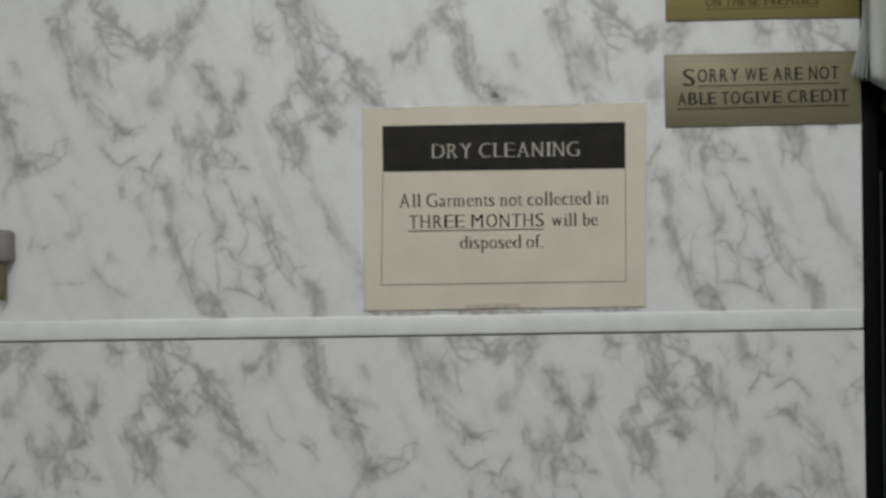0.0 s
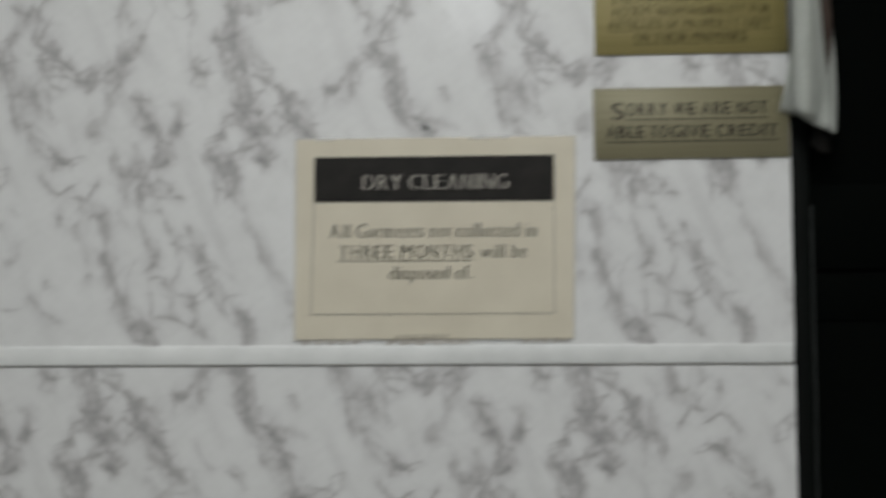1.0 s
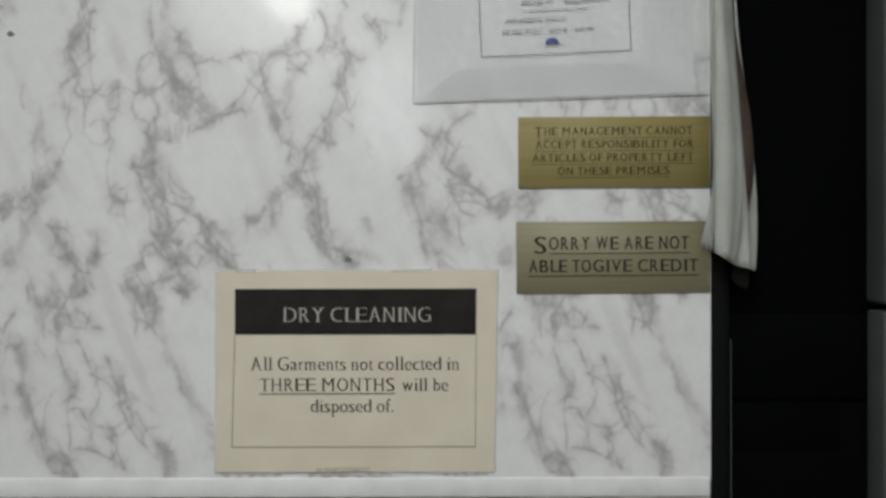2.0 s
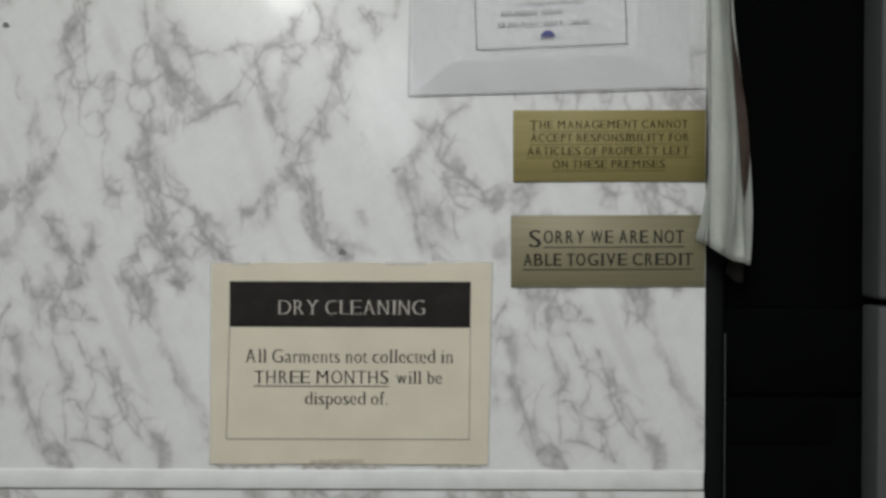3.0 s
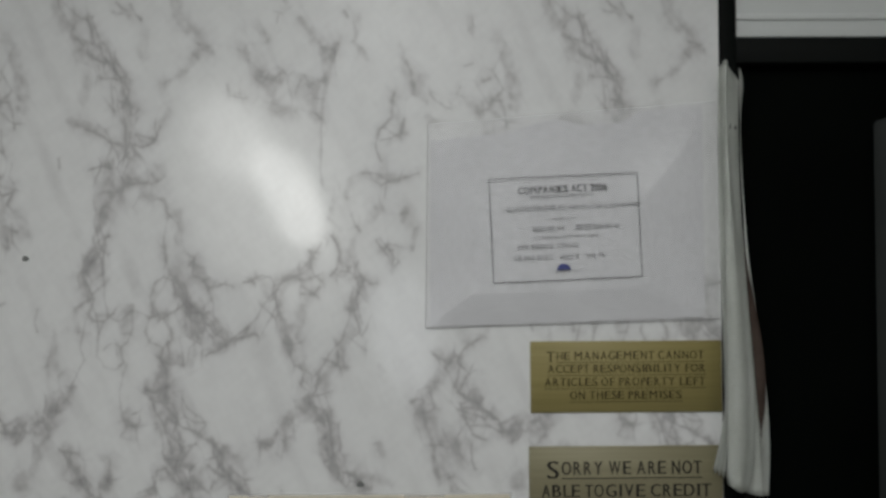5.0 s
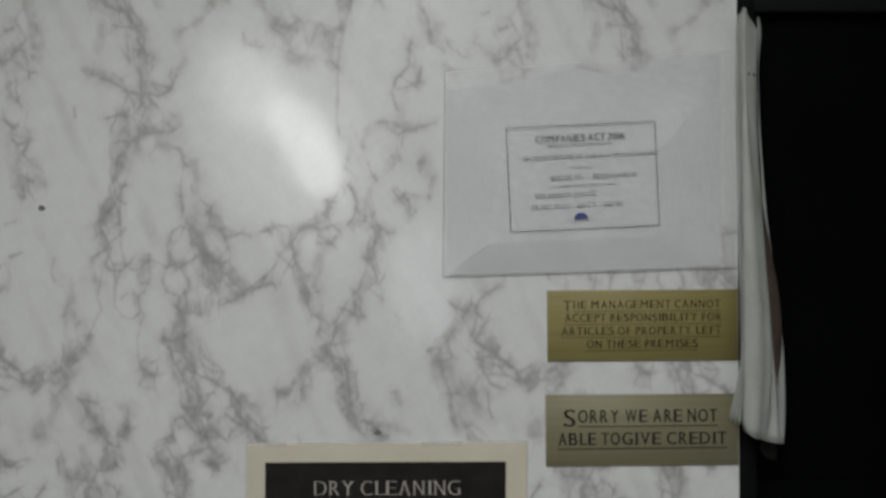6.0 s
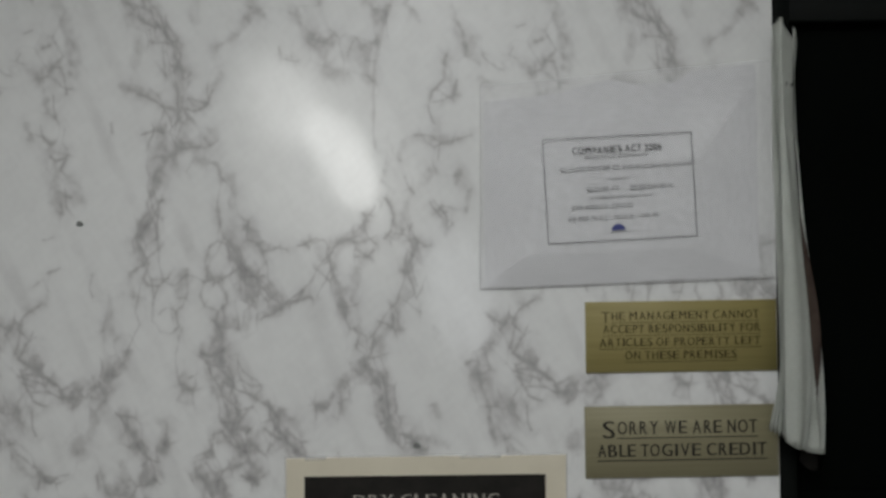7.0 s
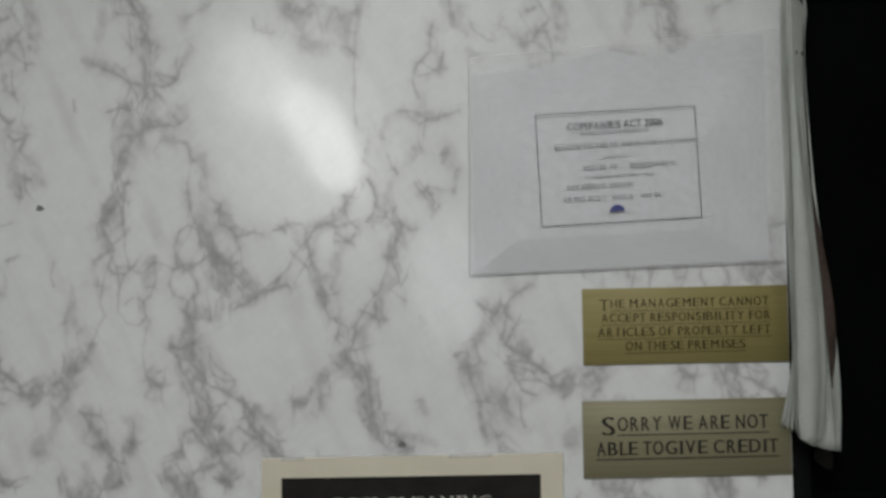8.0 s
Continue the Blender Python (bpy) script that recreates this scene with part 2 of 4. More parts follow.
# ---- the printed marble ----
# One repeat of the print, 525 mm across and longer than either sheet shows.
REPEAT_W, REPEAT_H, STEP = 525.0, 1050.0, 1.0
NU, NV = int(REPEAT_W / STEP), int(REPEAT_H / STEP)
rng = np.random.default_rng(7)
U, V = np.meshgrid(np.arange(NU) * REPEAT_W / NU, np.arange(NV) * REPEAT_H / NV)


def ripple(count, low, high):
    """Smooth noise that closes on itself over one repeat, about -1 to 1."""
    total = np.zeros_like(U)
    for _ in range(count):
        a, b = rng.integers(-high, high + 1), rng.integers(-int(high * 1.6), int(high * 1.6) + 1)
        if abs(a) + abs(b) < low:
            a += low
        total += np.sin(2 * np.pi * (a * U / REPEAT_W + b * V / REPEAT_H) + rng.uniform(0, 6.28))
    return total / math.sqrt(count)


WU = U + 1.0 * ripple(14, 5, 14) + 0.7 * ripple(30, 14, 30) + 0.16 * ripple(30, 40, 80)
WV = V + 1.0 * ripple(14, 5, 14) + 0.7 * ripple(30, 14, 30) + 0.16 * ripple(30, 40, 80)
CU = U + 3.0 * ripple(16, 5, 11) + 0.8 * ripple(30, 14, 30) + 0.2 * ripple(36, 40, 80)
CV = V + 3.0 * ripple(16, 5, 11) + 0.8 * ripple(30, 14, 30) + 0.2 * ripple(36, 40, 80)
THICK = 1 + 0.4 * ripple(20, 6, 22) + 0.15 * ripple(30, 30, 50)
BREAK = np.clip(0.85 + 0.3 * ripple(24, 6, 24) + 0.25 * ripple(30, 30, 60), 0.12, 1.4)
MOTTLE = np.clip(0.8 + 0.4 * ripple(24, 8, 26) + 0.3 * ripple(30, 26, 60), 0, 1.8)
clear, haze = np.ones_like(U), np.zeros_like(U)


def rise(a, b, v):
    t = np.clip((v - a) / (b - a), 0, 1)
    return t * t * (3 - 2 * t)


def cells(nx, ny, thick):
    """The seams between long leaning cells, as in the stone that was printed, the dark knots where three meet, and a tone for each cell."""
    jx, jy, tone = rng.uniform(0.05, 0.95, (ny, nx)), rng.uniform(0.05, 0.95, (ny, nx)), rng.uniform(0, 1, (ny, nx))
    lean = round(nx * 0.3)
    gu, gv = (CU / REPEAT_W * nx - CV / REPEAT_H * lean), CV / REPEAT_H * ny
    iu, iv = np.floor(gu).astype(int), np.floor(gv).astype(int)
    sx, sy = REPEAT_W / nx, REPEAT_H / ny
    near, shade = [], []
    for du in (-2, -1, 0, 1, 2):
        for dv in (-1, 0, 1):
            ku, kv = iu + du, iv + dv
            # one repeat down, the leaning grid has moved by its lean
            wu, wv = (ku + (kv // ny) * lean) % nx, kv % ny
            near.append(np.hypot((ku + jx[wv, wu] - gu) * sx, 0.68 * (kv + jy[wv, wu] - gv) * sy))
            shade.append(tone[wv, wu])
    near, shade = np.array(near), np.array(shade)
    order = np.argsort(near, 0)[:3]
    first, second, third = np.take_along_axis(near, order, 0)
    own = np.take_along_axis(shade, order[:1], 0)[0]
    other = np.take_along_axis(shade, order[1:2], 0)[0]
    kept = 0.25 + 0.75 * rise(0.25, 0.75, (own * 7.3 + other * 7.3) % 1.0)
    w = thick * np.clip(THICK, 0.5, 1.9)
    gap = (second - first) / 2
    seam = kept * (np.exp(-(gap / w) ** 1.4) + 0.24 * np.exp(-(gap / (3.2 * w)) ** 1.5))
    knot = np.exp(-((third - first) / (3.0 * w)) ** 2)
    return np.clip(seam + 0.35 * knot, 0, 1.6), own


coarse, coarse_tone = cells(21, 34, 0.85)
fine, fine_tone = cells(34, 54, 0.7)
# the breccia between the larger veins: a mesh of fine seams
lace = np.clip(0.30 + 0.85 * fine * (0.5 + 0.5 * BREAK) + 0.45 * coarse, 0, 1.7)


def vein(width, strength, *points):
    """Adds one vein of the print through points in mm from the repeat's corner: a core with a soft, broken edge."""
    global clear, haze
    near = np.full_like(U, 1e3)
    for (xa, ya), (xb, yb) in zip(points, points[1:]):
        mx, my, hx, hy = (xa + xb) / 2, (ya + yb) / 2, (xb - xa) / 2, (yb - ya) / 2
        px = (WU - mx + REPEAT_W / 2) % REPEAT_W - REPEAT_W / 2
        py = WV - my
        s = np.clip((px * hx + py * hy) / (hx * hx + hy * hy + 1e-9), -1, 1)
        near = np.minimum(near, np.hypot(px - s * hx, py - s * hy))
    w = np.maximum(0.78 * width * np.clip(THICK, 0.45, 1.8), 0.6)
    core = np.exp(-(near / w) ** (1.6 if width < 3.4 else 2.8)) * (1 if width < 3.4 else (0.62 if width > 6 else 0.42) + (0.3 if width > 6 else 0.5) * lace * (0.5 + 0.5 * MOTTLE))
    clear *= 1 - np.clip(strength * (0.35 + 0.65 * BREAK) * (0.95 * core + 0.13 * np.exp(-(near / (2.4 * w + 3)) ** 2)), 0, 0.9)
    haze += min(strength * 1.2, 0.6) * np.exp(-(near / (1.6 * width + 7)) ** 2)


vein(8.4, 0.29, (40, 61), (46, 91), (49, 118))
vein(2.4, 0.52, (19, 100), (25, 98))
vein(1.9, 0.34, (28, 121), (37, 124), (40, 133), (44, 151))
vein(6.0, 0.29, (40, 130), (52, 133))
vein(1.3, 0.27, (18, 127), (20, 139))
vein(4.8, 0.23, (6, 127), (14, 133))
vein(1.3, 0.27, (30, 151), (32, 178))
vein(5.4, 0.23, (24, 157), (27, 175))
vein(1.3, 0.27, (15, 184), (18, 196), (26, 205))
vein(1.3, 0.27, (41, 190), (39, 202), (45, 211))
vein(4.8, 0.23, (0, 184), (6, 199))
vein(1.9, 0.34, (27, 217), (33, 222), (44, 219), (36, 232), (41, 238))
vein(1.9, 0.34, (142, 62), (147, 77), (151, 89), (158, 98))
vein(1.8, 0.52, (150, 87), (158, 98))
vein(1.3, 0.27, (127, 71), (134, 80))
vein(4.8, 0.29, (130, 74), (142, 80))
vein(1.9, 0.34, (158, 98), (160, 113), (166, 125), (168, 137))
vein(6.0, 0.35, (161, 110), (163, 140))
vein(1.3, 0.27, (147, 101), (147, 116), (150, 131))
vein(7.2, 0.20, (121, 92), (118, 116))
vein(1.9, 0.34, (177, 131), (172, 137))
vein(4.2, 0.29, (103, 143), (121, 149), (130, 155))
vein(1.9, 0.34, (121, 152), (136, 158), (145, 167), (156, 171))
vein(1.3, 0.27, (158, 122), (160, 146), (162, 170), (160, 191))
vein(1.9, 0.34, (199, 149), (192, 161), (184, 170), (178, 173), (172, 170))
vein(5.4, 0.23, (196, 152), (208, 134))
vein(1.3, 0.27, (175, 161), (180, 166))
vein(1.9, 0.34, (169, 170), (172, 182))
vein(1.9, 0.34, (124, 197), (136, 193), (146, 194))
vein(2.4, 0.52, (145, 194), (147, 194))
vein(1.3, 0.27, (147, 170), (143, 185), (146, 194))
vein(1.3, 0.27, (155, 195), (161, 205), (167, 208))
vein(1.3, 0.27, (166, 188), (160, 203))
vein(5.4, 0.23, (142, 206), (145, 224))
vein(9.0, 0.23, (151, 206), (181, 206), (199, 198))
vein(1.9, 0.34, (190, 201), (196, 210))
vein(1.3, 0.27, (91, 185), (92, 193))
vein(8.4, 0.26, (289, 63), (295, 87), (301, 99), (313, 99), (325, 96))
vein(1.3, 0.27, (307, 96), (319, 99), (328, 93))
vein(1.3, 0.27, (271, 105), (274, 117), (289, 120))
vein(1.9, 0.34, (355, 96), (358, 109), (361, 103))
vein(1.3, 0.27, (346, 114), (351, 99))
vein(9.6, 0.23, (319, 105), (319, 129), (337, 132))
vein(7.2, 0.23, (361, 118), (364, 142))
vein(3.6, 0.35, (386, 64), (381, 82), (375, 100), (372, 124))
vein(2.4, 0.23, (372, 124), (371, 166), (372, 214))
vein(6.0, 0.23, (455, 64), (461, 88))
vein(6.0, 0.29, (476, 100), (472, 112))
vein(1.9, 0.34, (448, 115), (445, 142), (433, 154), (428, 169), (434, 187))
vein(6.0, 0.23, (448, 124), (454, 142))
vein(1.9, 0.34, (460, 145), (456, 160))
vein(1.3, 0.27, (434, 165), (445, 163), (456, 160))
vein(1.9, 0.34, (524, 86), (533, 83))
vein(1.3, 0.27, (521, 107), (517, 116), (523, 119))
vein(1.3, 0.27, (487, 116), (493, 125), (511, 132))
vein(4.8, 0.29, (484, 140), (499, 149))
vein(1.3, 0.27, (415, 202), (433, 202), (442, 208), (463, 203), (475, 200))
vein(4.8, 0.23, (433, 204), (463, 203))
vein(7.2, 0.20, (400, 208), (397, 226))
vein(1.3, 0.27, (442, 208), (439, 226))
vein(6.0, 0.29, (30, 223), (36, 259), (37, 278))
vein(1.9, 0.34, (36, 256), (48, 261))
vein(1.9, 0.34, (37, 269), (39, 281))
vein(7.2, 0.17, (45, 242), (60, 266))
vein(1.3, 0.27, (18, 306), (30, 304))
vein(1.9, 0.34, (23, 342), (29, 340), (36, 336))
vein(1.3, 0.27, (7, 355), (17, 349), (23, 361))
vein(1.3, 0.27, (71, 344), (68, 356), (71, 368))
vein(6.0, 0.29, (142, 230), (138, 242))
vein(5.4, 0.35, (148, 224), (138, 248), (129, 266), (126, 284), (120, 299), (119, 320), (124, 332))
vein(1.3, 0.27, (120, 296), (114, 308), (115, 320))
vein(1.9, 0.34, (141, 269), (146, 266))
vein(1.3, 0.27, (143, 275), (140, 290), (139, 308))
vein(1.3, 0.27, (134, 278), (126, 293))
vein(1.3, 0.27, (178, 224), (170, 236), (175, 241))
vein(7.2, 0.29, (181, 224), (202, 228), (209, 246))
vein(1.3, 0.27, (208, 249), (203, 273), (206, 288), (204, 300))
vein(6.0, 0.20, (220, 243), (219, 291))
vein(4.8, 0.23, (111, 344), (114, 368))
vein(1.9, 0.34, (231, 297), (236, 291))
vein(8.4, 0.29, (216, 303), (219, 327))
vein(6.0, 0.23, (228, 345), (246, 345))
vein(1.9, 0.34, (237, 357), (249, 358), (257, 366))
vein(6.0, 0.29, (237, 300), (252, 315))
vein(1.3, 0.27, (249, 321), (255, 336), (259, 354))
vein(1.3, 0.27, (257, 366), (264, 372), (269, 378))
vein(1.3, 0.27, (264, 318), (277, 320))
vein(4.8, 0.23, (309, 321), (312, 333))
vein(1.9, 0.34, (333, 314), (342, 311), (351, 307))
vein(1.3, 0.27, (360, 283), (359, 295), (363, 307), (372, 316))
vein(1.3, 0.27, (384, 271), (389, 283), (387, 301), (381, 310))
vein(1.9, 0.34, (351, 327), (363, 328), (369, 322))
vein(1.3, 0.27, (327, 319), (321, 331), (324, 346), (328, 361), (333, 373), (337, 382))
vein(4.8, 0.35, (264, 381), (276, 378), (285, 375), (291, 369))
vein(6.0, 0.23, (357, 328), (351, 352), (345, 376))
vein(1.3, 0.27, (381, 265), (387, 275))
vein(6.0, 0.23, (385, 226), (379, 250))
vein(1.9, 0.34, (393, 304), (401, 307))
vein(1.9, 0.34, (411, 328), (406, 337), (406, 349), (410, 358), (412, 367))
vein(1.3, 0.27, (401, 305), (411, 316), (411, 328), (418, 331))
vein(1.3, 0.27, (420, 319), (429, 317))
vein(1.3, 0.27, (423, 352), (418, 367), (414, 373))
vein(4.8, 0.26, (404, 274), (399, 292), (396, 310))
vein(1.3, 0.27, (403, 244), (411, 262))
vein(4.8, 0.29, (430, 238), (424, 250))
vein(1.3, 0.27, (429, 271), (437, 283), (443, 289))
vein(1.9, 0.34, (443, 283), (447, 282))
vein(1.3, 0.27, (453, 295), (449, 300))
vein(4.8, 0.29, (460, 239), (458, 251))
vein(6.0, 0.23, (474, 263), (468, 281))
vein(1.3, 0.27, (402, 376), (411, 382), (420, 388))
vein(1.9, 0.34, (540, 375), (520, 389), (515, 401), (528, 413), (515, 433), (535, 445), (553, 459))
vein(1.9, 0.34, (519, 445), (527, 465), (531, 477), (545, 483))
vein(1.3, 0.27, (515, 489), (523, 505))
vein(1.3, 0.27, (527, 465), (515, 478))
vein(1.3, 0.27, (535, 445), (542, 440))
vein(1.3, 0.27, (528, 413), (536, 410))
vein(5.4, 0.29, (533, 425), (536, 449))
vein(1.9, 0.34, (524, 449), (542, 452), (557, 461), (561, 473))
vein(1.9, 0.34, (530, 468), (545, 468), (557, 474), (572, 474))
vein(2.4, 0.52, (572, 468), (576, 466))
vein(2.4, 0.52, (570, 474), (576, 475))
vein(1.3, 0.27, (57, 472), (63, 475))
vein(6.0, 0.23, (63, 475), (72, 463), (84, 452))
vein(8.4, 0.23, (72, 475), (69, 505), (54, 529))
vein(4.8, 0.20, (84, 398), (83, 422), (87, 446))
vein(4.8, 0.29, (111, 428), (90, 449), (81, 464))
vein(4.8, 0.23, (162, 362), (163, 374))
vein(6.0, 0.29, (216, 399), (231, 402), (237, 390))
vein(4.8, 0.23, (168, 452), (171, 482))
vein(5.4, 0.35, (216, 458), (220, 476), (223, 488), (224, 500))
vein(1.3, 0.27, (231, 462), (237, 477), (247, 481), (257, 483), (263, 492), (267, 504))
vein(6.0, 0.46, (209, 503), (218, 500), (218, 509), (233, 509))
vein(1.3, 0.27, (194, 536), (194, 518), (206, 512))
vein(1.9, 0.34, (206, 512), (209, 518))
vein(1.9, 0.34, (218, 518), (224, 527), (230, 533))
vein(3.0, 0.52, (231, 531), (233, 533))
vein(1.3, 0.27, (236, 518), (238, 536))
vein(1.9, 0.34, (254, 509), (260, 518), (269, 522))
vein(1.3, 0.27, (266, 504), (270, 516), (276, 525))
vein(1.9, 0.34, (99, 494), (108, 509), (111, 515), (117, 527))
vein(4.8, 0.26, (105, 494), (114, 509))
vein(3.6, 0.52, (121, 528), (124, 532))
vein(7.2, 0.23, (141, 500), (147, 506), (144, 530))
vein(1.9, 0.34, (257, 495), (263, 504), (269, 516))
vein(5.4, 0.29, (269, 498), (281, 504), (290, 516))
vein(1.9, 0.34, (266, 521), (278, 528), (290, 535), (298, 541))
vein(2.4, 0.52, (287, 534), (297, 541))
vein(1.9, 0.34, (339, 376), (340, 391))
vein(1.3, 0.27, (343, 406), (342, 411))
vein(1.3, 0.27, (351, 400), (354, 403))
vein(1.3, 0.27, (348, 423), (352, 429), (358, 431))
vein(7.2, 0.29, (359, 441), (344, 456), (329, 474), (311, 489))
vein(4.8, 0.23, (332, 477), (334, 495))
vein(1.9, 0.34, (369, 418), (367, 430), (362, 436), (359, 438))
vein(5.4, 0.26, (393, 388), (384, 406), (375, 418))
vein(1.9, 0.34, (393, 388), (394, 406))
vein(5.4, 0.41, (362, 442), (367, 453), (371, 462), (374, 474), (377, 486))
vein(1.3, 0.27, (377, 436), (382, 454), (380, 477))
vein(3.0, 0.52, (378, 492), (383, 501), (386, 509))
vein(1.8, 0.52, (386, 509), (389, 519))
vein(1.3, 0.27, (389, 501), (398, 516), (407, 522))
vein(4.8, 0.29, (395, 516), (407, 519))
vein(6.0, 0.20, (432, 406), (437, 412))
vein(1.9, 0.34, (467, 442), (473, 439), (479, 442), (481, 457), (482, 472))
vein(4.2, 0.35, (482, 472), (488, 484), (489, 502), (494, 520), (498, 529))
vein(1.3, 0.27, (521, 395), (515, 413), (512, 425), (520, 437))
vein(1.3, 0.27, (488, 389), (506, 401), (512, 392))
vein(6.0, 0.29, (506, 398), (497, 419), (482, 436))
vein(1.3, 0.27, (500, 472), (506, 484))
vein(7.2, 0.29, (612, 13), (624, 38), (633, 50), (639, 65))
vein(1.3, 0.27, (618, 13), (630, 26), (639, 33), (646, 35))
vein(2.4, 0.52, (646, 32), (651, 44), (654, 59))
vein(1.3, 0.27, (633, 50), (642, 61))
vein(1.9, 0.34, (660, 65), (663, 74), (670, 83))
vein(1.3, 0.27, (657, 83), (660, 98))
vein(1.3, 0.27, (675, 17), (690, 26))
vein(1.9, 0.34, (693, 17), (699, 29), (703, 35))
vein(7.8, 0.29, (739, 14), (747, 38), (765, 50), (774, 68))
vein(6.0, 0.23, (765, 74), (750, 90), (729, 105))
vein(7.2, 0.17, (708, 50), (705, 74))
vein(7.8, 0.23, (301, 43), (313, 55))
vein(1.3, 0.27, (325, 31), (324, 40))
vein(7.8, 0.29, (349, 37), (365, 55), (380, 73))
vein(1.9, 0.34, (395, 25), (398, 31))
vein(4.2, 0.23, (413, 31), (407, 52), (405, 61), (419, 79))
vein(6.0, 0.23, (331, 12), (334, 18))
vein(6.0, 0.23, (530, 31), (533, 49))
vein(1.3, 0.27, (147, 27), (160, 28), (166, 33))
vein(1.9, 0.34, (112, 513), (117, 525), (123, 534), (130, 540))
vein(4.8, 0.41, (126, 531), (125, 552), (120, 563))
vein(4.2, 0.23, (147, 513), (148, 528))
vein(5.4, 0.23, (138, 543), (144, 561))
vein(2.4, 0.52, (133, 561), (135, 563))
vein(6.0, 0.23, (99, 542), (105, 566))
vein(7.2, 0.26, (-37, 457), (-25, 498), (-17, 528), (-8, 546), (6, 559))
vein(1.3, 0.27, (-11, 534), (10, 550))
vein(1.8, 0.52, (12, 554), (18, 562), (24, 564))
vein(1.3, 0.27, (24, 564), (33, 558), (45, 554))
vein(8.4, 0.17, (52, 521), (58, 533))
vein(1.9, 0.34, (5, 487), (6, 505), (10, 514))
vein(4.8, 0.23, (-13, 481), (-10, 493))
vein(4.8, 0.23, (-109, 521), (-98, 522), (-80, 530))
vein(1.3, 0.27, (-107, 539), (-98, 563))
vein(4.8, 0.29, (-91, 488), (-90, 496))
vein(4.8, 0.35, (-78, 581), (-81, 593), (-90, 602), (-102, 610), (-108, 625))
vein(1.3, 0.27, (-78, 593), (-69, 599), (-51, 590), (-42, 582), (-40, 574))
vein(1.3, 0.27, (-33, 614), (-29, 620))
vein(4.8, 0.23, (-52, 626), (-46, 629))
vein(1.9, 0.34, (-4, 577), (4, 588), (16, 596), (26, 590), (36, 584))
vein(1.9, 0.34, (33, 599), (43, 603))
vein(1.9, 0.34, (49, 604), (52, 595), (60, 586))
vein(3.6, 0.23, (20, 612), (19, 630))
vein(6.0, 0.23, (-31, 650), (-28, 665), (-41, 671))
vein(1.9, 0.34, (-68, 682), (-60, 678))
vein(1.3, 0.27, (-79, 673), (-83, 685))
vein(1.9, 0.34, (4, 690), (2, 701), (7, 697))
vein(1.3, 0.27, (-14, 707), (-8, 713), (0, 722), (9, 728))
vein(3.6, 0.29, (9, 728), (15, 734))
vein(1.3, 0.27, (-53, 721), (-35, 719), (-23, 718))
vein(1.3, 0.27, (177, 544), (179, 555), (186, 564))
vein(4.8, 0.23, (183, 550), (191, 568))
vein(1.9, 0.34, (189, 544), (194, 551), (200, 553))
vein(1.3, 0.27, (198, 517), (196, 532), (199, 547), (206, 553), (215, 547))
vein(1.9, 0.34, (191, 565), (194, 576), (195, 585))
vein(1.9, 0.34, (206, 562), (209, 574))
vein(1.3, 0.27, (218, 547), (224, 547), (233, 544))
vein(1.9, 0.34, (225, 515), (231, 530), (235, 539), (236, 547))
vein(6.0, 0.29, (222, 515), (233, 544))
vein(1.8, 0.52, (235, 562), (243, 570))
vein(1.9, 0.34, (227, 559), (236, 562))
vein(4.8, 0.29, (236, 544), (245, 554))
vein(1.9, 0.34, (200, 577), (203, 568))
vein(1.3, 0.27, (253, 509), (261, 515), (268, 521))
vein(1.3, 0.27, (261, 515), (255, 533))
vein(6.0, 0.23, (35, 630), (41, 648), (46, 666), (49, 684))
vein(1.3, 0.27, (84, 574), (89, 583))
vein(1.9, 0.34, (102, 574), (114, 580), (119, 589), (122, 595))
vein(1.3, 0.27, (73, 556), (74, 571))
vein(6.0, 0.23, (76, 556), (81, 574), (93, 568))
vein(1.3, 0.27, (90, 592), (92, 610))
vein(6.0, 0.29, (105, 592), (108, 616))
vein(1.3, 0.27, (102, 592), (105, 613))
vein(1.3, 0.27, (132, 583), (138, 592))
vein(1.9, 0.34, (141, 601), (150, 601))
vein(4.8, 0.23, (129, 556), (126, 592))
vein(1.9, 0.34, (52, 616), (61, 623), (68, 619))
vein(1.3, 0.27, (81, 616), (84, 620))
vein(1.3, 0.27, (87, 625), (92, 631))
vein(7.2, 0.35, (64, 628), (68, 646), (69, 670), (78, 694), (87, 712))
vein(1.9, 0.34, (74, 670), (75, 685), (81, 703), (86, 715), (89, 730))
vein(1.9, 0.34, (125, 615), (132, 623), (136, 635), (140, 643))
vein(1.3, 0.27, (108, 628), (111, 640), (116, 652), (120, 661))
vein(3.6, 0.35, (116, 652), (120, 664))
vein(1.3, 0.27, (141, 649), (150, 654), (156, 658), (162, 667), (170, 673))
vein(1.9, 0.34, (158, 634), (163, 646), (165, 658), (170, 673), (173, 685))
vein(5.4, 0.23, (168, 640), (174, 670))
vein(1.3, 0.27, (146, 658), (150, 670), (147, 682), (142, 691))
vein(1.3, 0.27, (126, 646), (124, 664), (120, 676))
vein(1.3, 0.27, (99, 670), (92, 688), (90, 712), (95, 727), (102, 737))
vein(1.3, 0.27, (117, 676), (116, 706), (118, 730))
vein(1.9, 0.34, (120, 688), (129, 689), (135, 697))
vein(1.3, 0.27, (142, 691), (140, 700), (147, 704), (165, 707), (174, 702))
vein(1.3, 0.27, (135, 697), (141, 709), (140, 718), (144, 726))
vein(1.9, 0.34, (123, 728), (138, 728), (147, 732), (159, 738), (164, 740))
vein(1.9, 0.34, (162, 706), (163, 714))
vein(1.3, 0.27, (156, 717), (165, 723), (168, 732), (175, 747))
vein(2.4, 0.52, (173, 744), (176, 752))
vein(1.9, 0.34, (102, 737), (111, 743), (116, 744))
